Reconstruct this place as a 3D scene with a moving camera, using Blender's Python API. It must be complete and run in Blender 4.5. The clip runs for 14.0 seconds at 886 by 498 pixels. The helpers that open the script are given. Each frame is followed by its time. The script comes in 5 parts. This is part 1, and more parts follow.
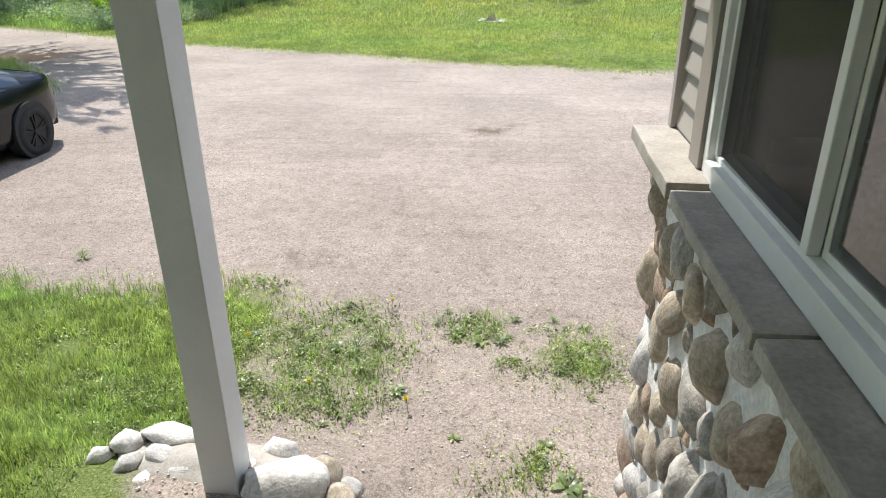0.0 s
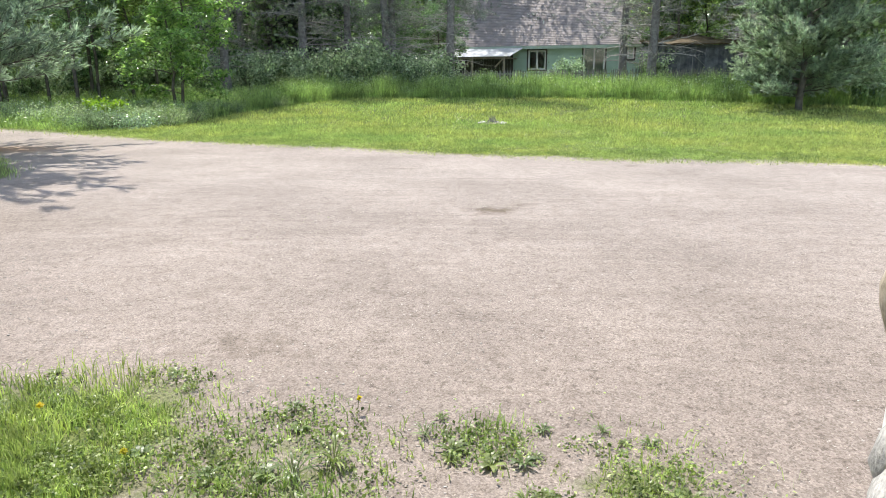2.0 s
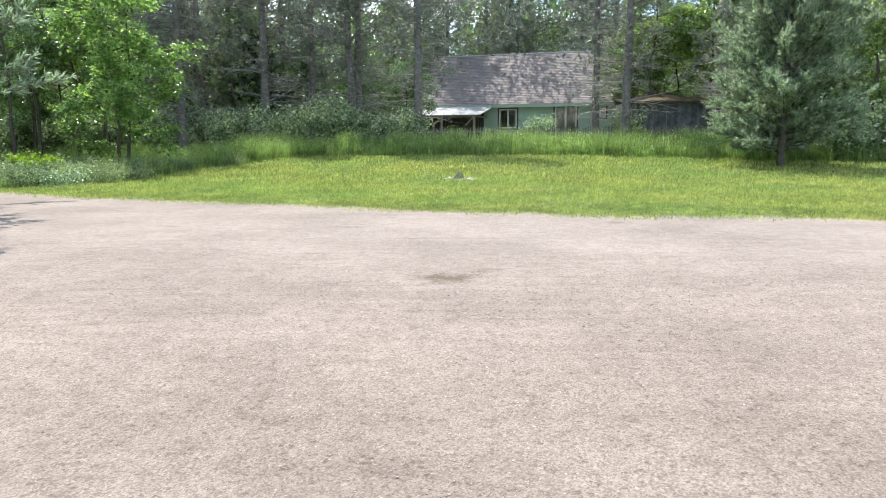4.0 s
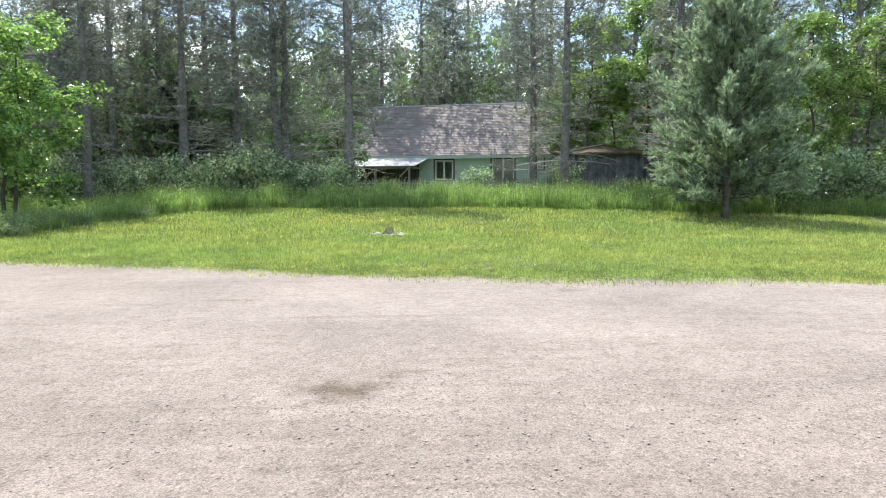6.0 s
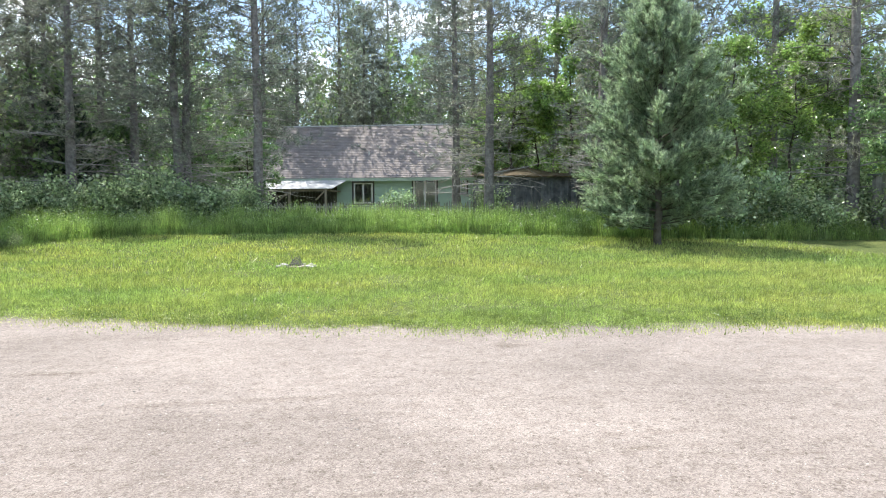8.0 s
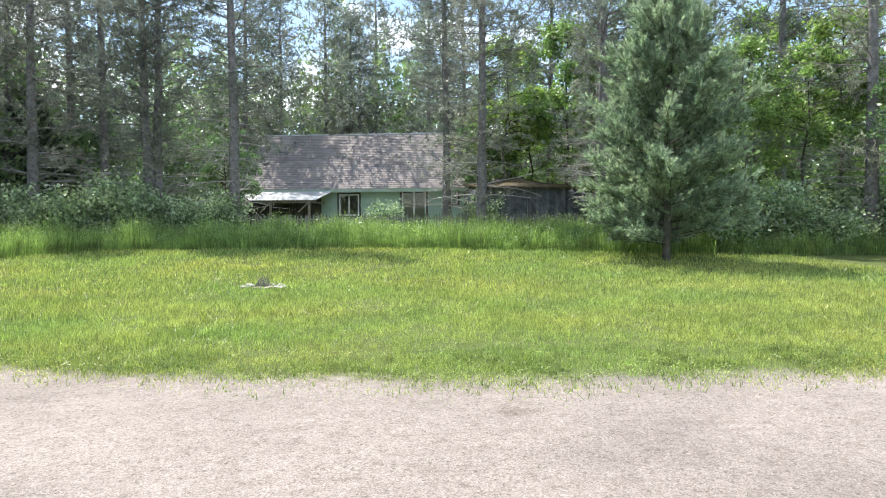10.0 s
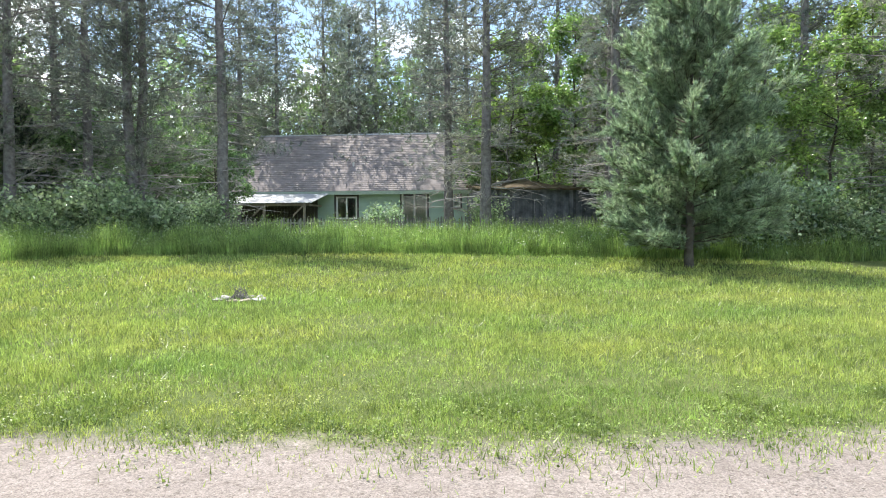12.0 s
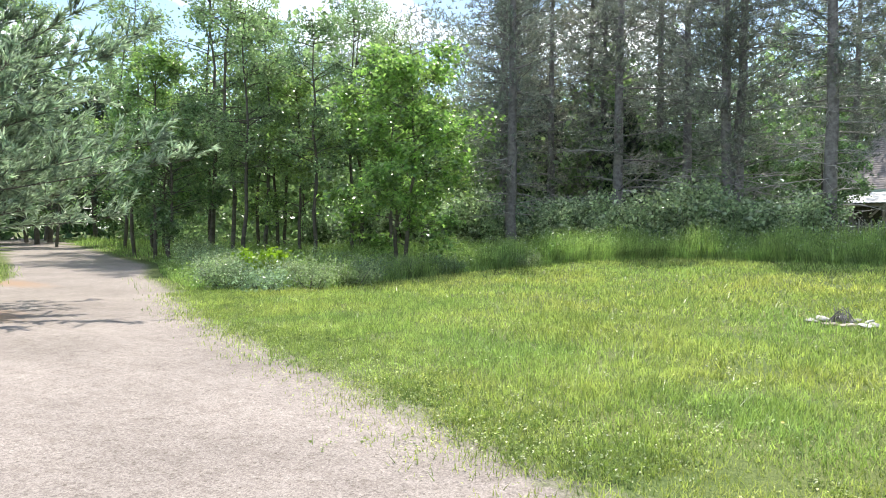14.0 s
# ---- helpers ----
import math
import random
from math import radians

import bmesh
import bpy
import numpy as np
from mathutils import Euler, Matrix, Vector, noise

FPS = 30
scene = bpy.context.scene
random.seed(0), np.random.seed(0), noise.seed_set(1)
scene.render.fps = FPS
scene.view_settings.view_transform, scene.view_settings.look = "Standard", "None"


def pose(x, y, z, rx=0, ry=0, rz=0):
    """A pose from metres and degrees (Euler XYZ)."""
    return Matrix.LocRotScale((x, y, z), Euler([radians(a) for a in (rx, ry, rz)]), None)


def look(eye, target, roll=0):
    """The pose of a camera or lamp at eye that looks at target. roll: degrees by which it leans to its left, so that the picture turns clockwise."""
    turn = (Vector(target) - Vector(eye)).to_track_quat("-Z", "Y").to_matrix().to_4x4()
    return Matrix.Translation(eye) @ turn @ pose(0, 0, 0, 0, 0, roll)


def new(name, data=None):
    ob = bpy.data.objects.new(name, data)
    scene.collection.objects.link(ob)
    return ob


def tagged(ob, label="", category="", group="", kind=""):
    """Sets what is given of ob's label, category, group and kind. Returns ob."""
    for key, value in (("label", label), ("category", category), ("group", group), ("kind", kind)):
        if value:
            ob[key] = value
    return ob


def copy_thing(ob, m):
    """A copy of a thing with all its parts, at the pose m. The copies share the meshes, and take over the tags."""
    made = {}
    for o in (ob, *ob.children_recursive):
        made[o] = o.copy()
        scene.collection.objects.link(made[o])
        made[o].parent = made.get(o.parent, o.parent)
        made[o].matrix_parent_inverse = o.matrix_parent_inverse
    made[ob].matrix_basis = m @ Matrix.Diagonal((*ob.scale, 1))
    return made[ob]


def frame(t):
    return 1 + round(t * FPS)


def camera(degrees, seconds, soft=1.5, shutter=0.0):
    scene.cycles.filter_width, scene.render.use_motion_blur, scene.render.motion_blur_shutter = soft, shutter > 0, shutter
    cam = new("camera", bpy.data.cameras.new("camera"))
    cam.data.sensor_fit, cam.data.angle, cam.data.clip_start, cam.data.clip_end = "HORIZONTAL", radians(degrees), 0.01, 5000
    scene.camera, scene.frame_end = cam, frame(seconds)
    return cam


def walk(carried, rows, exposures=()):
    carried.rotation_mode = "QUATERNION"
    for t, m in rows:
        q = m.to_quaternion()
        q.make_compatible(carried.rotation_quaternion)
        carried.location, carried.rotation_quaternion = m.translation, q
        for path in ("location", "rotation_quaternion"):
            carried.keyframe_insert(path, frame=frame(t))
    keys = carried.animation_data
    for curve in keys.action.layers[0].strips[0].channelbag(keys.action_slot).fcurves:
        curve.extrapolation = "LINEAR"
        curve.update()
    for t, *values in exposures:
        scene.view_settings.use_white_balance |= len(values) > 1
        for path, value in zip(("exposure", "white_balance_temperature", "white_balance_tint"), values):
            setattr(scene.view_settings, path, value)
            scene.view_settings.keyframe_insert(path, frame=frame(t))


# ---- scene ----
cam = camera(65.5, 14.0, soft=1.0)
METRES, EYE, TILT, LEAN, TURN = 14.0, 2.75, 0.0, 0.0, 6.2
EXPO = [(0.0, 0.74), (14.0, 0.78)]
ROWS = [
    (0.0, 0.0, 0.0, 0.0, -0.19, -24.24, 0.42),
    (0.5, 0.001, 0.0219, -0.0168, -0.13, -21.3, 0.4),
    (1.0, 0.0023, 0.0461, -0.0352, -0.13, -18.25, 0.35),
    (1.5, 0.0024, 0.073, -0.0548, -0.15, -16.38, 0.32),
    (2.0, 0.0035, 0.1074, -0.0675, -0.14, -14.44, 0.36),
    (2.5, 0.0055, 0.1406, -0.0775, -0.16, -13.06, 0.36),
    (5.0, 0.0494, 0.3326, -0.0925, -4.69, -7.32, 0.33),
    (5.5, 0.0551, 0.3702, -0.0922, -6.01, -6.39, 0.29),
    (6.0, 0.0607, 0.411, -0.0939, -7.26, -5.15, 0.26),
    (6.5, 0.0641, 0.4509, -0.0938, -8.18, -4.2, 0.24),
    (7.0, 0.0729, 0.4844, -0.0933, -9.8, -3.8, 0.25),
    (7.5, 0.0836, 0.5225, -0.0918, -12.28, -3.55, 0.28),
    (8.0, 0.0927, 0.5591, -0.0896, -13.71, -3.29, 0.3),
    (8.5, 0.103, 0.5944, -0.0891, -14.31, -3.0, 0.32),
    (11.0, 0.1522, 0.7751, -0.0907, -14.44, -1.99, 0.35),
    (11.5, 0.16, 0.8056, -0.0912, -14.36, -1.95, 0.37),
    (12.0, 0.1691, 0.8347, -0.0901, -14.25, -1.94, 0.37),
    (12.5, 0.1754, 0.8647, -0.0879, -12.94, -1.94, 0.33),
    (13.0, 0.1783, 0.8977, -0.0881, -2.21, -1.85, 0.22),
    (13.5, 0.1783, 0.9285, -0.0895, 16.99, -1.68, 0.02),
    (14.0, 0.1739, 0.9544, -0.0875, 33.03, -1.71, -0.19),
]
walk(cam, [(t, pose(0, 0, EYE, TILT, LEAN, TURN) @ pose(METRES * x, METRES * y, METRES * z, 90 + pitch, roll, yaw)) for t, x, y, z, yaw, pitch, roll in ROWS], EXPO)

# ---- world, sun ----
SUN_LEFT, SUN_UP = 32.0, 61.0
to_sun = Vector((-math.sin(radians(SUN_LEFT)) * math.cos(radians(SUN_UP)), math.cos(radians(SUN_LEFT)) * math.cos(radians(SUN_UP)), math.sin(radians(SUN_UP))))
world = bpy.data.worlds.new("sky")
scene.world = world
world.use_nodes = True
wn = world.node_tree.nodes
wl = world.node_tree.links
wn.clear()
sky = wn.new("ShaderNodeTexSky")
sky.sky_type = "NISHITA"
sky.sun_disc = False
sky.sun_elevation = radians(SUN_UP)
sky.sun_rotation = radians(-SUN_LEFT)
sky.air_density, sky.dust_density, sky.ozone_density = 1.0, 0.5, 1.6
wcoord = wn.new("ShaderNodeTexCoord")
wmap = wn.new("ShaderNodeMapping")
wmap.inputs["Scale"].default_value = (2.2, 2.2, 5.0)
wmap.inputs["Location"].default_value = (0.35, 0.1, 0.0)
cloud = wn.new("ShaderNodeTexNoise")
cloud.inputs["Scale"].default_value = 1.7
cloud.inputs["Detail"].default_value = 7
cloud.inputs["Roughness"].default_value = 0.55
ramp = wn.new("ShaderNodeValToRGB")
ramp.color_ramp.elements[0].position = 0.50
ramp.color_ramp.elements[1].position = 0.64
mixw = wn.new("ShaderNodeMix")
mixw.data_type = "RGBA"
mixw.inputs["B"].default_value = (9.5, 9.8, 10.2, 1)
back = wn.new("ShaderNodeBackground")
back.inputs["Strength"].default_value = 0.15
wout = wn.new("ShaderNodeOutputWorld")
wl.new(wcoord.outputs["Generated"], wmap.inputs["Vector"])
wl.new(wmap.outputs["Vector"], cloud.inputs["Vector"])
wl.new(cloud.outputs["Fac"], ramp.inputs["Fac"])
wl.new(ramp.outputs["Color"], mixw.inputs["Factor"])
wl.new(sky.outputs["Color"], mixw.inputs["A"])
wl.new(mixw.outputs["Result"], back.inputs["Color"])
wl.new(back.outputs["Background"], wout.inputs["Surface"])
sun = new("sun", bpy.data.lights.new("sun", "SUN"))
sun.data.energy, sun.data.angle, sun.data.color = 4.0, radians(0.53), (1.0, 0.95, 0.87)
sun.matrix_world = look(to_sun * 50, (0, 0, 0))


# ---- materials ----
def shader(name):
    m = bpy.data.materials.new(name)
    m.use_nodes = True
    nt = m.node_tree
    return m, nt.nodes, nt.links, nt.nodes["Principled BSDF"]


def noise_node(nodes, links, scale, detail=5, rough=0.6, coord="Object"):
    tc = nodes.new("ShaderNodeTexCoord")
    n = nodes.new("ShaderNodeTexNoise")
    n.inputs["Scale"].default_value = scale
    n.inputs["Detail"].default_value = detail
    n.inputs["Roughness"].default_value = rough
    links.new(tc.outputs[coord], n.inputs["Vector"])
    return n


def ramp_node(nodes, links, source, stops):
    r = nodes.new("ShaderNodeValToRGB")
    el = r.color_ramp.elements
    while len(el) < len(stops):
        el.new(0.5)
    for e, (p, c) in zip(el, stops):
        e.position, e.color = p, (*c, 1)
    links.new(source, r.inputs["Fac"])
    return r.outputs["Color"]


def mix_node(nodes, links, fac, a, b, blend="MIX"):
    m = nodes.new("ShaderNodeMix")
    m.data_type, m.blend_type = "RGBA", blend
    for key, v in (("Factor", fac), ("A", a), ("B", b)):
        if isinstance(v, (int, float)):
            m.inputs[key].default_value = v
        elif isinstance(v, tuple):
            m.inputs[key].default_value = (*v, 1)
        else:
            links.new(v, m.inputs[key])
    return m.outputs["Result"]


def bump(nodes, links, bsdf, height, strength=0.4, distance=0.01, normal=None):
    b = nodes.new("ShaderNodeBump")
    b.inputs["Strength"].default_value = strength
    b.inputs["Distance"].default_value = distance
    links.new(height, b.inputs["Height"])
    if normal:
        links.new(normal, b.inputs["Normal"])
    links.new(b.outputs["Normal"], bsdf.inputs["Normal"])
    return b.outputs["Normal"]


def plain(name, a, b, scale=6.0, fine=60.0, rough=0.6, metal=0.0, relief=0.2, depth=0.004, vary=0.0, coat=0.0, speckle=0.16):
    """Two tones at two scales, with fine relief; vary: how far objects differ in tone."""
    m, n, l, p = shader(name)
    big = noise_node(n, l, scale, 5)
    small = noise_node(n, l, fine, 4)
    col = ramp_node(n, l, big.outputs["Fac"], [(0.35, a), (0.65, b)])
    grain = ramp_node(n, l, small.outputs["Fac"], [(0.3, (1 - speckle,) * 3), (0.7, (1 + 0.7 * speckle,) * 3)])
    col = mix_node(n, l, 1.0, col, grain, "MULTIPLY")
    if vary:
        info = n.new("ShaderNodeObjectInfo")
        tone = ramp_node(n, l, info.outputs["Random"], [(0, (1 - vary,) * 3), (1, (1 + vary,) * 3)])
        col = mix_node(n, l, 1.0, col, tone, "MULTIPLY")
    l.new(col, p.inputs["Base Color"])
    p.inputs["Roughness"].default_value = rough
    p.inputs["Metallic"].default_value = metal
    p.inputs["Coat Weight"].default_value = coat
    if relief:
        bump(n, l, p, small.outputs["Fac"], relief, depth)
    return m


def leaf_material(name, dark, light, through_light=0.45, gloss=0.45, glow=(1.2, 1.4, 0.85), clump=(3.0, 0.25), patch=None, sheen=0.5):
    """Leaf or needle: tone differs from leaf to leaf, from tuft to tuft and over the crown; some light passes through."""
    m, n, l, p = shader(name)
    geo = n.new("ShaderNodeNewGeometry")
    big = noise_node(n, l, 0.6, 3)
    col = ramp_node(n, l, geo.outputs["Random Per Island"], [(0.0, dark), (1.0, light)])
    tone = ramp_node(n, l, big.outputs["Fac"], [(0.3, (0.75, 0.8, 0.75)), (0.7, (1.2, 1.15, 1.1))])
    col = mix_node(n, l, 1.0, col, tone, "MULTIPLY")
    size, depth = clump
    tuft = noise_node(n, l, size, 3)
    col = mix_node(n, l, 1.0, col, ramp_node(n, l, tuft.outputs["Fac"], [(0.36, (1 - depth,) * 3), (0.64, (1 + depth,) * 3)]), "MULTIPLY")
    if patch:
        wide = noise_node(n, l, 0.22, 4)
        col = mix_node(n, l, 1.0, col, ramp_node(n, l, wide.outputs["Fac"], [(0.38, patch[0]), (0.62, patch[1])]), "MULTIPLY")
    info = n.new("ShaderNodeObjectInfo")
    each = ramp_node(n, l, info.outputs["Random"], [(0, (0.82, 0.88, 0.9)), (1, (1.18, 1.1, 1.0))])
    col = mix_node(n, l, 1.0, col, each, "MULTIPLY")
    l.new(col, p.inputs["Base Color"])
    p.inputs["Roughness"].default_value = gloss
    p.inputs["Specular IOR Level"].default_value = sheen
    t = n.new("ShaderNodeBsdfTranslucent")
    warm = mix_node(n, l, 1.0, col, glow, "MULTIPLY")
    l.new(warm, t.inputs["Color"])
    mx = n.new("ShaderNodeMixShader")
    mx.inputs["Fac"].default_value = through_light
    l.new(p.outputs["BSDF"], mx.inputs[1])
    l.new(t.outputs["BSDF"], mx.inputs[2])
    l.new(mx.outputs["Shader"], n["Material Output"].inputs["Surface"])
    return m


def ground_material():
    m, n, l, p = shader("gravel and soil")
    at = n.new("ShaderNodeAttribute")
    at.attribute_name = "zones"
    sep = n.new("ShaderNodeSeparateColor")
    l.new(at.outputs["Color"], sep.inputs["Color"])
    tc = n.new("ShaderNodeTexCoord")
    # gravel: grains of two sizes, over broad worn patches and wheel tracks
    vor = n.new("ShaderNodeTexVoronoi")
    vor.inputs["Scale"].default_value = 105
    l.new(tc.outputs["Object"], vor.inputs["Vector"])
    vor2 = n.new("ShaderNodeTexVoronoi")
    vor2.inputs["Scale"].default_value = 44
    l.new(tc.outputs["Object"], vor2.inputs["Vector"])
    bw = n.new("ShaderNodeRGBToBW")
    l.new(vor.outputs["Color"], bw.inputs["Color"])
    bw2 = n.new("ShaderNodeRGBToBW")
    l.new(vor2.outputs["Color"], bw2.inputs["Color"])
    broad = noise_node(n, l, 0.45, 6, 0.6)
    fine = noise_node(n, l, 130, 3)
    grain = ramp_node(n, l, bw.outputs["Val"], [(0.12, (0.216, 0.184, 0.163)), (0.45, (0.308, 0.264, 0.235)), (0.88, (0.405, 0.352, 0.316))])
    tone = ramp_node(n, l, broad.outputs["Fac"], [(0.3, (0.80, 0.79, 0.78)), (0.7, (1.14, 1.13, 1.12))])
    gravel = mix_node(n, l, 1.0, grain, tone, "MULTIPLY")
    pebble = ramp_node(n, l, bw2.outputs["Val"], [(0.12, (0.62, 0.60, 0.58)), (0.24, (0.97, 0.97, 0.97)), (0.82, (1.06, 1.05, 1.05)), (0.92, (1.3, 1.28, 1.27))])
    gravel = mix_node(n, l, 0.75, gravel, pebble, "MULTIPLY")
    mottle = noise_node(n, l, 6.0, 8, 0.75)
    gravel = mix_node(n, l, 1.0, gravel, ramp_node(n, l, mottle.outputs["Fac"], [(0.34, (0.80, 0.785, 0.77)), (0.5, (1.0, 1.0, 1.0)), (0.68, (1.10, 1.10, 1.10))]), "MULTIPLY")
    speck = ramp_node(n, l, fine.outputs["Fac"], [(0.32, (0.8, 0.8, 0.8)), (0.6, (1.05, 1.05, 1.05))])
    gravel = mix_node(n, l, 1.0, gravel, speck, "MULTIPLY")
    # fine tracks that run along the drive
    mp = n.new("ShaderNodeMapping")
    mp.inputs["Rotation"].default_value = (0, 0, radians(14))
    mp.inputs["Scale"].default_value = (0.14, 1.7, 1)
    l.new(tc.outputs["Object"], mp.inputs["Vector"])
    tr = n.new("ShaderNodeTexNoise")
    tr.inputs["Scale"].default_value = 1.6
    tr.inputs["Detail"].default_value = 5
    l.new(mp.outputs["Vector"], tr.inputs["Vector"])
    tracks = ramp_node(n, l, tr.outputs["Fac"], [(0.38, (0.86, 0.85, 0.84)), (0.5, (1.0, 1.0, 1.0)), (0.62, (1.10, 1.10, 1.10))])
    gravel = mix_node(n, l, 0.2, gravel, tracks, "MULTIPLY")
    # arcs left by turning wheels, worn away in places
    shift = n.new("ShaderNodeVectorMath")
    shift.operation = "SUBTRACT"
    shift.inputs[1].default_value = (1.5, -3.0, 0)
    l.new(tc.outputs["Object"], shift.inputs[0])
    flat = n.new("ShaderNodeVectorMath")
    flat.operation = "MULTIPLY"
    flat.inputs[1].default_value = (0.62, 1, 0)
    l.new(shift.outputs["Vector"], flat.inputs[0])
    reach = n.new("ShaderNodeVectorMath")
    reach.operation = "LENGTH"
    l.new(flat.outputs["Vector"], reach.inputs[0])
    arc = n.new("ShaderNodeTexNoise")
    arc.noise_dimensions = "1D"
    arc.inputs["Scale"].default_value = 5.5
    arc.inputs["Detail"].default_value = 6
    arc.inputs["Roughness"].default_value = 0.7
    l.new(reach.outputs["Value"], arc.inputs["W"])
    worn = ramp_node(n, l, noise_node(n, l, 0.7, 4).outputs["Fac"], [(0.42, (0, 0, 0)), (0.6, (1, 1, 1))])
    arcs = ramp_node(n, l, arc.outputs["Fac"], [(0.34, (0.90, 0.89, 0.88)), (0.48, (1.0, 1.0, 1.0)), (0.64, (1.04, 1.04, 1.04))])
    gravel = mix_node(n, l, worn, gravel, mix_node(n, l, 1.0, gravel, arcs, "MULTIPLY"))
    # the gravel turns paler with growing Y, the change shifted by broad noise
    xyz = n.new("ShaderNodeSeparateXYZ")
    l.new(tc.outputs["Object"], xyz.inputs["Vector"])
    lane = n.new("ShaderNodeMath")
    lane.operation = "MULTIPLY_ADD"
    l.new(broad.outputs["Fac"], lane.inputs[0])
    lane.inputs[1].default_value = 5.0
    l.new(xyz.outputs["Y"], lane.inputs[2])
    span = n.new("ShaderNodeMapRange")
    span.inputs["From Min"].default_value = 8.0
    span.inputs["From Max"].default_value = 16.0
    l.new(lane.outputs["Value"], span.inputs["Value"])
    gravel = mix_node(n, l, 1.0, gravel, ramp_node(n, l, span.outputs["Result"], [(0, (0.86, 0.85, 0.83)), (1, (1.02, 1.04, 1.045))]), "MULTIPLY")
    # damp stain and fallen needles, with ragged rims
    ragged = noise_node(n, l, 5.0, 6, 0.7)

    def rim(socket, low, high):
        add = n.new("ShaderNodeMath")
        add.operation = "MULTIPLY_ADD"
        l.new(ragged.outputs["Fac"], add.inputs[0])
        add.inputs[1].default_value = 0.9
        l.new(socket, add.inputs[2])
        half = n.new("ShaderNodeMath")
        half.operation = "MULTIPLY"
        half.inputs[1].default_value = 0.5
        l.new(add.outputs["Value"], half.inputs[0])
        return ramp_node(n, l, half.outputs["Value"], [(low / 2, (0, 0, 0)), (high / 2, (1, 1, 1))])

    stain = rim(sep.outputs["Blue"], 0.72, 1.1)
    gravel = mix_node(n, l, stain, gravel, mix_node(n, l, 1.0, gravel, (0.47, 0.44, 0.38), "MULTIPLY"))
    needles = rim(sep.outputs["Green"], 0.75, 1.15)
    gravel = mix_node(n, l, needles, gravel, (0.34, 0.23, 0.155))
    # turf
    t1 = noise_node(n, l, 0.5, 5)
    t2 = noise_node(n, l, 70, 6, 0.75)
    turf = ramp_node(n, l, t2.outputs["Fac"], [(0.34, (0.04, 0.055, 0.02)), (0.5, (0.10, 0.13, 0.042)), (0.66, (0.24, 0.26, 0.10))])
    turf = mix_node(n, l, 1.0, turf, ramp_node(n, l, t1.outputs["Fac"], [(0.3, (0.85, 0.95, 0.8)), (0.7, (1.25, 1.15, 1.1))]), "MULTIPLY")
    green = rim(sep.outputs["Red"], 0.88, 1.22)
    col = mix_node(n, l, green, gravel, turf)
    l.new(col, p.inputs["Base Color"])
    p.inputs["Roughness"].default_value = 0.92
    p.inputs["Specular IOR Level"].default_value = 0.2
    nb = bump(n, l, p, vor2.outputs["Distance"], 0.4, 0.008)
    bump(n, l, p, fine.outputs["Fac"], 0.5, 0.006, nb)
    return m


def siding_material(name, a, b):
    return plain(name, a, b, 1.5, 90, 0.5, 0, 0.05, 0.002, 0.03, speckle=0.03)


M_GROUND = ground_material()
M_STONES = []
for tag, a, b in (("grey", (0.28, 0.265, 0.245), (0.50, 0.47, 0.43)), ("brown", (0.26, 0.185, 0.135), (0.48, 0.37, 0.29)), ("umber", (0.17, 0.15, 0.125), (0.36, 0.32, 0.27)), ("buff", (0.34, 0.285, 0.215), (0.55, 0.475, 0.385)), ("pale", (0.46, 0.445, 0.425), (0.66, 0.64, 0.61))):
    M_STONES.append(plain("fieldstone " + tag, a, b, 2.0, 9, 0.88, 0, 0.9, 0.006, 0.25, speckle=0.3))
M_MORTAR = plain("white mortar", (0.62, 0.62, 0.605), (0.78, 0.78, 0.77), 5, 40, 0.9, 0, 0.8, 0.01)
M_CAP = plain("cast concrete cap", (0.31, 0.285, 0.25), (0.43, 0.40, 0.36), 6, 75, 0.85, 0, 0.5, 0.006, 0.06)
M_SIDING = siding_material("taupe vinyl siding", (0.36, 0.33, 0.305), (0.40, 0.37, 0.34))
M_TRIM = plain("taupe trim", (0.27, 0.24, 0.215), (0.31, 0.28, 0.25), 3, 80, 0.45, 0, 0.04, 0.002, speckle=0.03)
M_WHITE = plain("white vinyl", (0.74, 0.75, 0.74), (0.82, 0.83, 0.82), 3, 60, 0.4, 0, 0.05, 0.002, speckle=0.03)
M_POST = plain("painted white wood", (0.63, 0.635, 0.63), (0.70, 0.70, 0.695), 2.2, 45, 0.55, 0, 0.05, 0.002, speckle=0.025)
M_WOOD = plain("weathered deck wood", (0.24, 0.20, 0.16), (0.34, 0.30, 0.25), 4, 50, 0.8, 0, 0.4, 0.004, 0.1)
M_DARKWOOD = plain("old grey boards", (0.09, 0.098, 0.108), (0.21, 0.22, 0.235), 2.5, 40, 0.85, 0, 0.5, 0.006, 0.3)
M_FENCE = plain("grey picket wood", (0.15, 0.145, 0.14), (0.28, 0.27, 0.26), 5, 50, 0.85, 0, 0.3, 0.004, 0.25)
M_ROOF = plain("grey brown shingles", (0.23, 0.205, 0.20), (0.34, 0.305, 0.295), 1.6, 30, 0.9, 0, 0.4, 0.006, 0.06)
M_GREEN = siding_material("pale green siding", (0.38, 0.52, 0.43), (0.44, 0.58, 0.49))
M_METAL = plain("galvanised roofing", (0.52, 0.54, 0.56), (0.66, 0.68, 0.70), 2, 40, 0.45, 0.55, 0.1, 0.003)
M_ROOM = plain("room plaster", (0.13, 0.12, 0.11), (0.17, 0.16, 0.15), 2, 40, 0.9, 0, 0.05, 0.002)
M_BARK = plain("grey pine bark", (0.15, 0.137, 0.132), (0.30, 0.28, 0.27), 6, 26, 0.95, 0, 0.8, 0.010, 0.12)
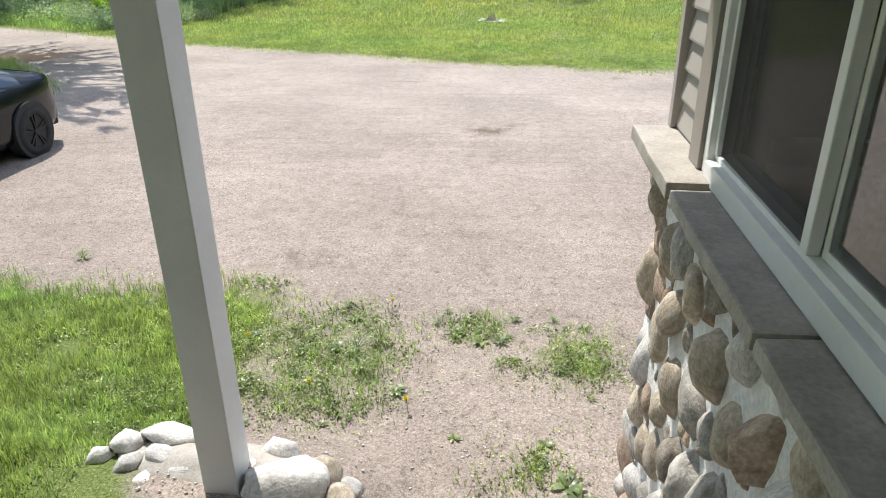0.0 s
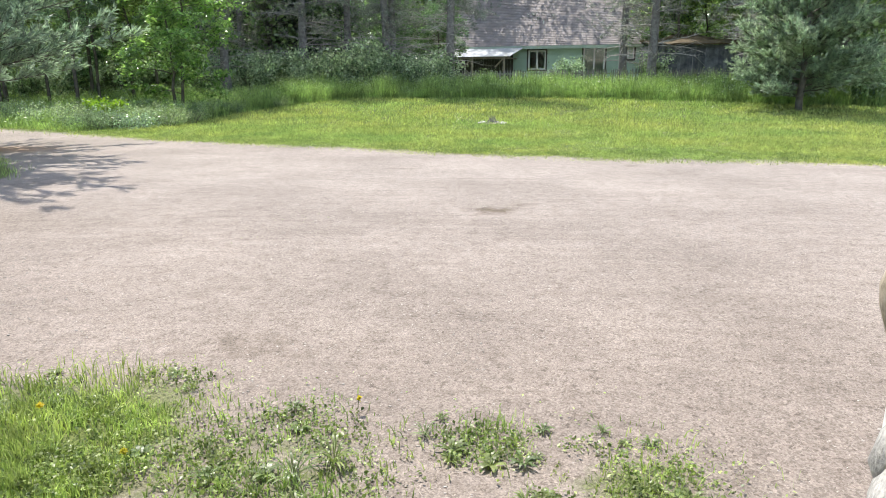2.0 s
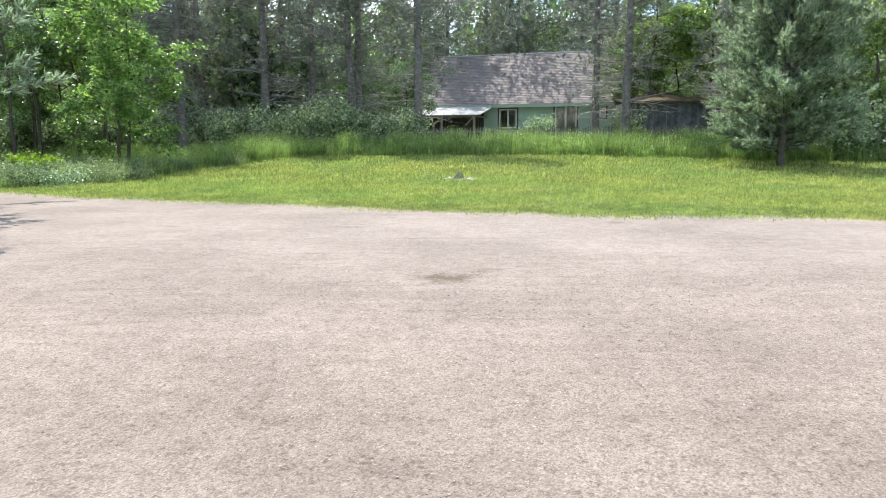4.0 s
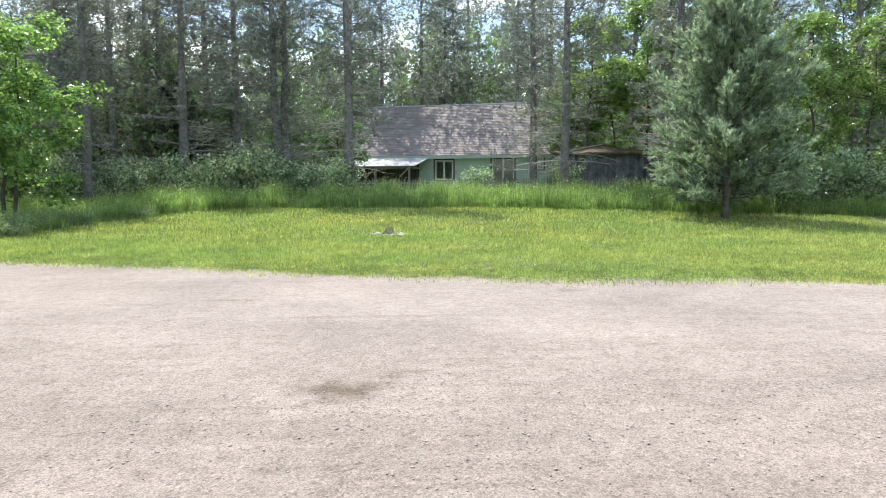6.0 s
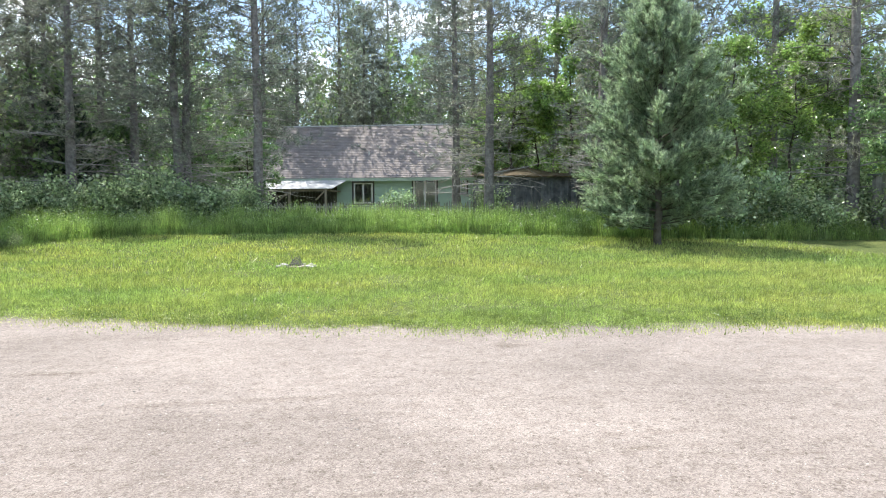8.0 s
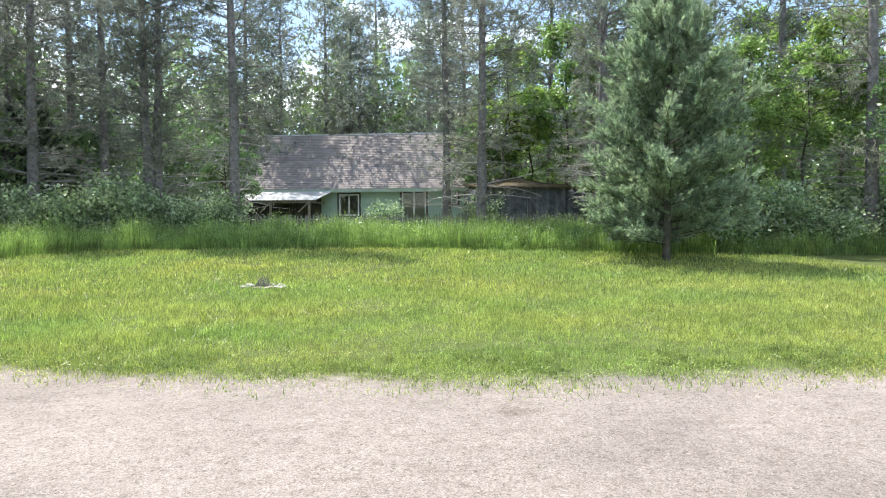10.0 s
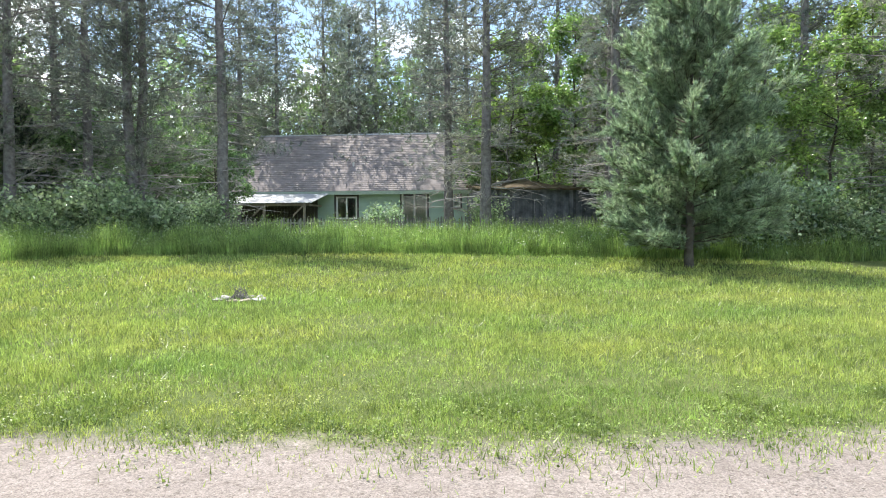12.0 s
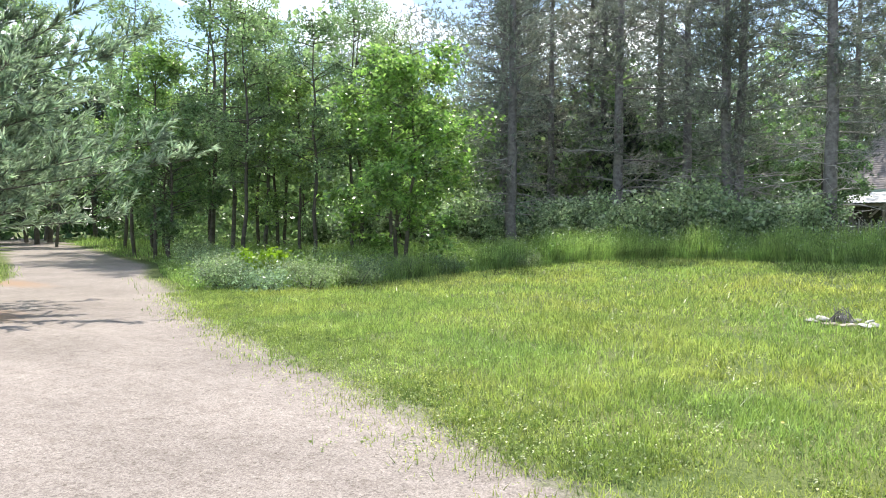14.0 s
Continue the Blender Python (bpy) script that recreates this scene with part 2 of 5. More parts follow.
M_BARK2 = plain("dark smooth bark", (0.075, 0.065, 0.052), (0.15, 0.135, 0.11), 5, 30, 0.9, 0, 0.5, 0.015, 0.15)
M_DEADWOOD = plain("bleached dead twigs", (0.32, 0.30, 0.285), (0.48, 0.455, 0.43), 4, 30, 0.95, 0, 0.3, 0.004, 0.1)
M_NEEDLE = leaf_material("pine needles", (0.17, 0.19, 0.165), (0.44, 0.46, 0.41), 0.36, 0.38, (1.1, 1.2, 1.1), (1.5, 0.35), None, 0.7)
M_NEEDLE_BLUE = leaf_material("soft white pine needles", (0.165, 0.24, 0.19), (0.51, 0.61, 0.51), 0.42, 0.36, (1.1, 1.25, 1.05), (4.5, 0.40), None, 0.8)
M_SPRUCE = leaf_material("dark spruce needles", (0.03, 0.05, 0.04), (0.09, 0.125, 0.10), 0.2, 0.4)
M_MAPLE = leaf_material("bright maple leaves", (0.14, 0.25, 0.09), (0.43, 0.56, 0.23), 0.5, 0.30, (1.15, 1.35, 0.8), (2.0, 0.48), None, 0.8)
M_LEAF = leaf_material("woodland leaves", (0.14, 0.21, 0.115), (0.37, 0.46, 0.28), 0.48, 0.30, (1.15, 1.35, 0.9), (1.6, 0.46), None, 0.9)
# lighter and darker copies of M_LEAF: sun and shade put into the colour
M_LEAF_SUNLIT = leaf_material("yellow green leaves toned for sunlight", (0.15, 0.24, 0.095), (0.41, 0.51, 0.235), 0.5, 0.30, (1.15, 1.35, 0.8), (1.8, 0.5), None, 0.9)
M_LEAF_SHADED = leaf_material("woodland leaves toned for shade", (0.10, 0.17, 0.09), (0.29, 0.39, 0.22), 0.5, 0.28, (1.1, 1.35, 0.95), (1.8, 0.45), None, 0.8)
M_BUSH = leaf_material("shiny bush leaves", (0.20, 0.27, 0.17), (0.58, 0.66, 0.50), 0.45, 0.24, (1.1, 1.3, 1.0), (2.5, 0.42), None, 1.0)
M_SAGE = leaf_material("grey green weeds", (0.17, 0.235, 0.13), (0.40, 0.47, 0.31), 0.42, 0.45, (1.15, 1.35, 0.95), (3.0, 0.35))
M_FERN = leaf_material("yellow green fronds", (0.19, 0.30, 0.03), (0.33, 0.44, 0.06), 0.5, 0.45)
M_GRASS = leaf_material("lawn blades", (0.165, 0.235, 0.08), (0.55, 0.62, 0.275), 0.38, 0.40, (1.2, 1.35, 0.85), (6.0, 0.34), ((0.88, 0.98, 0.88), (1.18, 1.06, 0.95)))
M_TALL = leaf_material("tall meadow grass", (0.15, 0.235, 0.085), (0.45, 0.55, 0.25), 0.5, 0.36, (1.2, 1.4, 0.85), (2.2, 0.42), None, 0.7)
M_WEED = leaf_material("broad weeds", (0.09, 0.14, 0.05), (0.30, 0.36, 0.15), 0.38, 0.36, (1.15, 1.35, 0.8), (6.0, 0.4))
M_CLOVER = leaf_material("low clover and plantain", (0.15, 0.21, 0.06), (0.40, 0.46, 0.18), 0.42, 0.38, (1.2, 1.35, 0.8), (5.0, 0.35))
M_YELLOW = leaf_material("yellow petals", (0.62, 0.50, 0.03), (0.75, 0.62, 0.06), 0.3, 0.5)
M_PETAL = leaf_material("white petals", (0.62, 0.64, 0.58), (0.75, 0.76, 0.72), 0.3, 0.5)
M_PEBBLE = plain("loose gravel", (0.36, 0.32, 0.285), (0.60, 0.55, 0.50), 30, 200, 0.9, 0, 0.2, 0.002)


def glass_material():
    m, n, l, p = shader("window glass")
    p.inputs["Base Color"].default_value = (0.90, 0.94, 0.93, 1)
    p.inputs["Roughness"].default_value = 0.02
    p.inputs["Transmission Weight"].default_value = 1.0
    p.inputs["IOR"].default_value = 1.5
    return m


M_GLASS = glass_material()


# ---- mesh helpers ----
def link_mesh(name, me, mats, parent=None, label="", smooth=False):
    for mat in (mats if isinstance(mats, (list, tuple)) else [mats]):
        me.materials.append(mat)
    if smooth:
        me.shade_smooth()
    ob = new(name, me)
    if parent:
        ob.parent = parent
    if label:
        tagged(ob, label)
    return ob


def part(name, bm, material, parent=None, label="", smooth=False):
    """Links a bmesh as one mesh object under a thing or a part."""
    me = bpy.data.meshes.new(name)
    bm.to_mesh(me)
    bm.free()
    return link_mesh(name, me, material, parent, label, smooth)


def tri_mesh(name, verts, tris):
    """A mesh from arrays of points and triangles."""
    me = bpy.data.meshes.new(name)
    verts = np.asarray(verts, dtype=np.float32)
    tris = np.asarray(tris, dtype=np.int32)
    me.vertices.add(len(verts))
    me.vertices.foreach_set("co", verts.ravel())
    me.loops.add(tris.size)
    me.loops.foreach_set("vertex_index", tris.ravel())
    me.polygons.add(len(tris))
    me.polygons.foreach_set("loop_start", np.arange(0, tris.size, 3, dtype=np.int32))
    me.update(calc_edges=True)
    return me


def add_box(bm, x0, x1, y0, y1, z0, z1, bevel=0.0):
    m = Matrix.Translation(((x0 + x1) / 2, (y0 + y1) / 2, (z0 + z1) / 2)) @ Matrix.Diagonal((x1 - x0, y1 - y0, z1 - z0, 1))
    made = bmesh.ops.create_cube(bm, size=1, matrix=m)
    if bevel:
        edges = list({e for v in made["verts"] for e in v.link_edges})
        bmesh.ops.bevel(bm, geom=edges, offset=bevel, segments=2, affect="EDGES", profile=0.6)
    return bm


def box(x0, x1, y0, y1, z0, z1, bevel=0.0):
    return add_box(bmesh.new(), x0, x1, y0, y1, z0, z1, bevel)


def empty(name, label, category, group="", kind=""):
    return tagged(new(name), label, category, group, kind)


def step(a, b, v):
    s = np.clip((np.asarray(v, dtype=float) - a) / (b - a), 0, 1)
    return s * s * (3 - 2 * s)


# ---- the lie of the land ----
FAR_X = [-90, -72, -26, -20, -13, -9.7, -5.4, -2.8, -1, 1.7, 5.5, 7, 14, 60]
FAR_Y = [47, 41.5, 27.4, 24.2, 21.4, 19.9, 18.45, 17.6, 17.0, 16.3, 16.05, 15.7, 15.4, 15]
NEAR_X = [-90, -54, -22.4, -13, -8.5]
NEAR_Y = [42, 32, 21.6, 16.9, 12.9]


def height(x, y):
    x, y = np.asarray(x, dtype=float), np.asarray(y, dtype=float)
    h = 0.9 * step(24, 46, y) * (0.25 + 0.75 * step(-30, -13, x))
    return h + 0.32 * step(3.3, 2.55, y) * step(-0.55, -0.95, x) * step(-9, -6, x)


def turf_at(x, y):
    """How far the ground is grown over: 0 gravel, 1 turf."""
    x, y = np.asarray(x, dtype=float), np.asarray(y, dtype=float)
    far = step(-0.9, 1.0, y - np.interp(x, FAR_X, FAR_Y))
    island = step(-0.5, 0.6, np.interp(x, NEAR_X, NEAR_Y) - y) * step(0.3, -1.0, x + 9.0) * np.maximum(step(11.0, 12.2, y), step(-10.8, -12, x))
    lawn = step(0.5, -0.5, y - 5.0 - 0.12 * np.sin(x * 2.1)) * step(0.5, -0.3, x + 1.9)
    lawn = np.maximum(lawn, 0.56 * np.exp(-(((x + 1.35) / 0.8) ** 2 + ((y - 4.1) / 0.85) ** 2) ** 2))
    lawn = np.maximum(lawn, 0.75 * np.exp(-((x - 0.45) / 0.42) ** 2 - ((y - 4.25) / 0.42) ** 2))
    lawn = np.maximum(lawn, 0.62 * np.exp(-((x + 0.22) / 0.3) ** 2 - ((y - 4.6) / 0.25) ** 2))
    lawn = np.maximum(lawn, 0.5 * np.exp(-((x - 0.15) / 0.35) ** 2 - ((y - 3.0) / 0.3) ** 2))
    lawn = np.maximum(lawn, 0.42 * np.exp(-((x + 3.3) / 0.35) ** 2 - ((y - 8.3) / 0.5) ** 2))
    lawn = np.maximum(lawn, 0.36 * np.exp(-((x + 2.9) / 0.4) ** 2 - ((y - 10.0) / 0.5) ** 2))
    return np.clip(np.maximum(np.maximum(far, island), lawn), 0, 1)


def needles_at(x, y):
    return 0.8 * np.exp(-((x + 13.2) / 2.2) ** 2 - ((y - 17.4) / 1.1) ** 2) + 0.7 * np.exp(-((x + 20) / 3) ** 2 - ((y - 20.6) / 0.8) ** 2)


def stain_at(x, y):
    s = 0.75 * np.exp(-((x + 0.42) / 0.42) ** 2 - ((y - 10.6) / 0.28) ** 2) + 0.5 * np.exp(-((x - 0.05) / 0.30) ** 2 - ((y - 11.05) / 0.14) ** 2)
    s = s + 0.42 * np.exp(-((x - 1.75) / 0.16) ** 2 - ((y - 10.3) / 0.5) ** 2) + 0.55 * np.exp(-((x - 2.2) / 0.3) ** 2 - ((y - 12.0) / 0.09) ** 2)
    s = s + 0.45 * np.exp(-((x + 2.3) / 0.6) ** 2 - ((y - 14.6) / 0.2) ** 2) + 0.5 * np.exp(-((x - 2.1) / 0.5) ** 2 - ((y - 15.3) / 0.25) ** 2)
    return s + 0.42 * np.exp(-((x + 1.9) / 0.8) ** 2 - ((y - 5.7) / 0.35) ** 2)


def ground_lines(lo, hi, a, b, fine):
    inner = np.arange(a, b + fine / 2, fine)
    left = a - np.geomspace(0.5, a - lo, 22)[::-1]
    right = b + np.geomspace(0.5, hi - b, 22)
    return np.concatenate([left, inner, right])


def build_ground():
    gx = ground_lines(-900, 900, -30, 20, 0.22)
    gy = ground_lines(-900, 900, -3, 48, 0.22)
    X, Y = np.meshgrid(gx, gy)
    rough = np.array([noise.noise((a * 0.35, b * 0.35, 3.0)) + 0.35 * noise.noise((a * 1.7, b * 1.7, 9.0)) for a, b in zip(X.ravel(), Y.ravel())]).reshape(X.shape)
    near = np.exp(-(np.hypot(X, Y - 20) / 60) ** 2)
    grown = turf_at(X, Y)
    Z = height(X, Y) + rough * near * (0.012 + 0.03 * grown)
    V = np.stack([X.ravel(), Y.ravel(), Z.ravel()], 1)
    nx, ny = len(gx), len(gy)
    i = (np.arange(ny - 1)[:, None] * nx + np.arange(nx - 1)[None]).ravel()
    T = np.concatenate([np.stack([i, i + 1, i + nx + 1], 1), np.stack([i, i + nx + 1, i + nx], 1)])
    me = tri_mesh("ground", V, T)
    zones = me.color_attributes.new("zones", "FLOAT_COLOR", "POINT")
    C = np.stack([grown.ravel(), needles_at(X, Y).ravel(), stain_at(X, Y).ravel(), np.ones(V.shape[0])], 1)
    zones.data.foreach_set("color", C.astype(np.float32).ravel())
    ob = link_mesh("ground", me, M_GROUND, smooth=True)
    tagged(ob, "pale gravel drive and yard running into mown lawn", "ground", kind="structure")


build_ground()
rng = np.random.default_rng(7)


def unit(v):
    return v / np.maximum(np.linalg.norm(v, axis=-1, keepdims=True), 1e-9)


def blades(P, length, width, lean, r, bent=False):
    """One thin leaning blade for each root; bent ones have a knee."""
    n = len(P)
    a = r.uniform(0, 2 * np.pi, n)
    side = np.stack([np.cos(a), np.sin(a), np.zeros(n)], 1)
    b = r.uniform(0, 2 * np.pi, n)
    off = np.stack([np.cos(b), np.sin(b), np.zeros(n)], 1) * (np.abs(r.normal(0, lean, n)) * length)[:, None]
    up = np.stack([np.zeros(n), np.zeros(n), np.broadcast_to(length, n)], 1)
    w = side * (np.broadcast_to(width, n) / 2)[:, None]
    if not bent:
        V = np.stack([P - w, P + w, P + off + up * 0.95], 1).reshape(-1, 3)
        return V, np.arange(n * 3).reshape(-1, 3)
    knee = P + off * 0.35 + up * 0.6
    V = np.stack([P - w, P + w, knee - w * 0.8, knee + w * 0.8, P + off + up * 0.9], 1).reshape(-1, 3)
    i = np.arange(n)[:, None] * 5
    return V, np.concatenate([i + [0, 1, 3], i + [0, 3, 2], i + [2, 3, 4]])


def join(sets):
    V, T, k = [], [], 0
    for v, t in sets:
        V.append(v)
        T.append(t + k)
        k += len(v)
    return np.concatenate(V), np.concatenate(T)


def tube(points, radii, sides=6):
    """A tapered tube along points."""
    P = np.asarray(points, dtype=float)
    n = len(P)
    D = unit(np.gradient(P, axis=0))
    ref = np.where(np.abs(D[:, 2:3]) > 0.9, np.array([[1.0, 0, 0]]), np.array([[0, 0, 1.0]]))
    A = unit(np.cross(D, ref))
    B = np.cross(D, A)
    th = np.linspace(0, 2 * np.pi, sides, endpoint=False)
    R = np.asarray(radii, dtype=float)[:, None, None]
    V = (P[:, None] + R * (np.cos(th)[None, :, None] * A[:, None] + np.sin(th)[None, :, None] * B[:, None])).reshape(-1, 3)
    i = np.arange(n - 1)[:, None] * sides
    j = np.arange(sides)[None]
    k = (j + 1) % sides
    a, b, c, d = (i + j).ravel(), (i + k).ravel(), (i + sides + k).ravel(), (i + sides + j).ravel()
    return V, np.concatenate([np.stack([a, b, c], 1), np.stack([a, c, d], 1)])


def tufts(P, D, count, length, width, spread, r):
    """Needles: thin triangles that fan out of each shoot."""
    n = len(P) * count
    p = np.repeat(P, count, 0)
    d = unit(np.repeat(D, count, 0) + r.normal(0, spread, (n, 3)))
    s = unit(np.cross(d, r.normal(0, 1, (n, 3))))
    L = length * r.uniform(0.7, 1.2, n)[:, None]
    w = width / 2
    V = np.stack([p - s * w, p + s * w, p + d * L], 1).reshape(-1, 3)
    return V, np.arange(n * 3).reshape(-1, 3)


def leaves(P, size, r, upward=0.8, droop=0.0):
    """Folded lozenge leaves, each of two triangles."""
    n = len(P)
    N = unit(r.normal(0, 0.6, (n, 3)) + np.array([0, 0, upward]))
    d = unit(np.cross(N, r.normal(0, 1, (n, 3))))
    d[:, 2] -= droop
    d = unit(d)
    s = np.cross(N, d)
    L = (size * r.uniform(0.65, 1.25, n))[:, None]
    fold = N * L * 0.10
    V = np.stack([P, P + d * L * 0.5 + s * L * 0.36 + fold, P + d * L, P + d * L * 0.5 - s * L * 0.36 + fold], 1).reshape(-1, 3)
    i = np.arange(n)[:, None] * 4
    return V, np.concatenate([i + [0, 1, 2], i + [0, 2, 3]])


def tree_thing(name, label, category, wood, foliage, wood_mat, leaf_mat, twigs=None, group="trees of the wood"):
    top = empty(name, label, category, group)
    link_mesh("trunk", tri_mesh("trunk", *join(wood)), wood_mat, top, smooth=True)
    if twigs:
        link_mesh("deadwood", tri_mesh("deadwood", *join(twigs)), M_DEADWOOD, top)
    link_mesh("crown", tri_mesh("crown", *join(foliage)), leaf_mat, top)
    return top


def bough(base, direction, length, droop, r, n=6, wobble=0.06):
    """Points along a branch that sags or lifts."""
    t = np.linspace(0, 1, n)[:, None]
    d = unit(np.asarray(direction, dtype=float))
    P = np.asarray(base) + d * length * t + np.array([0, 0, -droop]) * length * t ** 2
    return P + np.cumsum(r.normal(0, wobble * length / n, (n, 3)), 0) * (t > 0)


def red_pine(seed, tall=19.0, live_from=6.5, girth=0.19, twin=False, lush=1.0):
    """Tall plantation pine: straight stem, bare dead whorls below, thin needle sprays above."""
    r = np.random.default_rng(seed)
    wood, twigs, fol = [], [], []
    stems = [(np.zeros(3), 0.0)] + ([(np.array([0.42, 0.1, 0]), 0.022)] if twin else [])
    for foot, tilt in stems:
        z = np.linspace(-0.15, tall, 14)
        bend = np.cumsum(r.normal(0, 0.035, (14, 2)), 0) * 1.1
        S = np.stack([foot[0] + bend[:, 0] + tilt * z, foot[1] + bend[:, 1], z], 1)
        rad = 1.0 * girth * (1 - 0.86 * (z / tall)) + 0.07 * np.exp(-np.maximum(z, 0) * 3)
        wood.append(tube(S, rad, 8))
        h = 1.6
        while h < tall - 0.3:
            c = np.array([np.interp(h, z, S[:, 0]), np.interp(h, z, S[:, 1]), h])
            live = step(live_from - 4.0, live_from + 0.5, h)
            reach = (2.7 if h < live_from else 3.1 * (1 - 0.75 * ((h - live_from) / (tall - live_from)) ** 1.4)) * r.uniform(0.75, 1.15)
            for k in range(r.integers(3, 6)):
                a = r.uniform(0, 2 * np.pi)
                L = reach * r.uniform(0.45, 1.1)
                lift = r.uniform(-0.12, 0.22) if h < live_from else r.uniform(0.05, 0.5)
                B = bough(c, (math.cos(a), math.sin(a), lift), L, r.uniform(-0.05, 0.25), r)
                rr = np.linspace(0.026, 0.007, 6) * (0.7 + 0.3 * L / 2)
                alive = r.random() < live
                (wood if alive else twigs).append(tube(B, rr, 4))
                for j in range(r.integers(6, 10)):
                    f = r.uniform(0.2, 1)
                    q = np.array([np.interp(f * 5, range(6), B[:, i]) for i in range(3)])
                    d = unit(unit(B[-1] - B[0]) + r.normal(0, 0.55, 3))
                    tl = r.uniform(0.35, 1.0) * (0.6 + 0.4 * L / 2)
                    T = bough(q, d, tl, r.uniform(-0.25, 0.1), r, 3)
                    (wood if alive else twigs).append(tube(T[[0, 2]], [0.011, 0.004], 3))
                    if alive or (h > 2.8 and r.random() < 0.45):
                        m = max(2, int(5 * lush))
                        ff = r.uniform(0.25, 1.05, m)[:, None]
                        fol.append(tufts(T[0] + (T[2] - T[0]) * ff + r.normal(0, 0.04, (m, 3)), np.repeat(d[None] + [[0, 0, 0.3]], m, 0), 5, 0.20, 0.032, 0.6, r))
            h += r.uniform(0.30, 0.5)
    return wood, twigs, fol


def white_pine(seed, tall=8.2, wide=3.0, low=0.6, rate=1.0, needles=12, width=0.032, length=0.16):
    """Broad young pine: whorled boughs that turn up, each shoot a brush of long soft needles."""
    r = np.random.default_rng(seed)
    wood, fol = [], []
    z = np.linspace(-0.15, tall, 12)
    S = np.stack([np.cumsum(r.normal(0, 0.03, 12)), np.cumsum(r.normal(0, 0.03, 12)), z], 1)
    wood.append(tube(S, 0.14 * (1 - 0.92 * z / tall) + 0.008, 8))
    shoots_p, shoots_d = [], []
    h = low
    while h < tall - 0.05:
        c = np.array([np.interp(h, z, S[:, 0]), np.interp(h, z, S[:, 1]), h])
        u = (h - low) / (tall - low)
        reach = wide * (0.80 + 0.5 * u if u < 0.4 else 1.0 * ((1 - u) / 0.6) ** 0.66) * r.uniform(0.72, 1.12)
        for k in range(int(r.integers(6, 9))):
            a = r.uniform(0, 2 * np.pi)
            L = max(0.25, reach * r.uniform(0.6, 1.12))
            B = bough(c, (math.cos(a), math.sin(a), 0.10 + 0.75 * u), L, -0.05 - 0.2 * u, r)
            wood.append(tube(B, np.linspace(0.02, 0.004, 6), 4))
            for j in range(int(4 + 13 * L / wide * rate)):
                f = r.uniform(0.16, 1.0) ** 0.8
                q = np.array([np.interp(f * 5, range(6), B[:, i]) for i in range(3)])
                d = unit(unit(B[-1] - B[0]) + r.normal(0, 0.45, 3) + [0, 0, 0.42])
                tl = r.uniform(0.22, 0.55)
                T = bough(q, d, tl, -0.16, r, 3)
                wood.append(tube(T[[0, 2]], [0.007, 0.003], 3))
                for w in np.linspace(0.25, 1.0, 4):
                    shoots_p.append(T[0] + (T[2] - T[0]) * w)
                    shoots_d.append(unit(d + r.normal(0, 0.16, 3)))
        h += r.uniform(0.20, 0.30)
    fol.append(tufts(np.array(shoots_p), np.array(shoots_d), needles, length, width, 0.36, r))
    return wood, fol


def broadleaf(seed, tall=9.0, wide=2.4, clear=2.0, girth=0.08, leaf=0.10, count=9000, droop=0.0, layered=False, stems=1):
    """Slender leafy tree: limbs, twigs, and leaves gathered in clumps with gaps between."""
    r = np.random.default_rng(seed)
    wood, spots = [], []
    for s in range(stems):
        foot = np.array([r.uniform(-0.4, 0.4), r.uniform(-0.4, 0.4), 0]) * (s > 0)
        z = np.linspace(-0.15, tall * (0.94 if s == 0 else r.uniform(0.6, 0.85)), 10)
        bend = np.cumsum(r.normal(0, 0.09, (10, 2)), 0)
        S = np.stack([foot[0] + bend[:, 0], foot[1] + bend[:, 1], z], 1)
        wood.append(tube(S, girth * (1 - 0.9 * z / z[-1]) + 0.006, 7))
        for k in range(int(22 / stems) + 6):
            h = clear + (z[-1] - clear) * r.uniform(0, 1) ** 0.9
            u = (h - clear) / max(z[-1] - clear, 0.1)
            c = np.array([np.interp(h, z, S[:, 0]), np.interp(h, z, S[:, 1]), h])
            a = r.uniform(0, 2 * np.pi)
            L = wide * (0.55 + 0.9 * u if u < 0.45 else 1.0 * ((1.08 - u) / 0.63) ** 0.7) * r.uniform(0.6, 1.15)
            B = bough(c, (math.cos(a), math.sin(a), r.uniform(0.15, 0.7)), L, 0.15 + 0.3 * droop, r)
            wood.append(tube(B, np.linspace(girth * 0.33, 0.006, 6), 5))
            for j in range(6):
                f = r.uniform(0.3, 1.0)
                q = np.array([np.interp(f * 5, range(6), B[:, i]) for i in range(3)])
                d = unit(unit(B[-1] - B[0]) + r.normal(0, 0.6, 3))
                tl = r.uniform(0.35, 0.8) * wide / 2.4
                T = bough(q, d, tl, 0.2 + 0.5 * droop, r, 4)
                wood.append(tube(T[[0, 1, 3]], [0.008, 0.006, 0.003], 3))
                spots += [T[1], T[2], T[3], (T[2] + T[3]) / 2]
    spots = np.array(spots)
    pick = spots[r.integers(0, len(spots), count)]
    size = 0.16 if not layered else 0.2
    off = r.normal(0, size, (count, 3)) * ([1, 1, 0.45] if layered else [1, 1, 0.8])
    return wood, [leaves(pick + off, leaf, r, 1.1 if layered else 0.6, droop)]


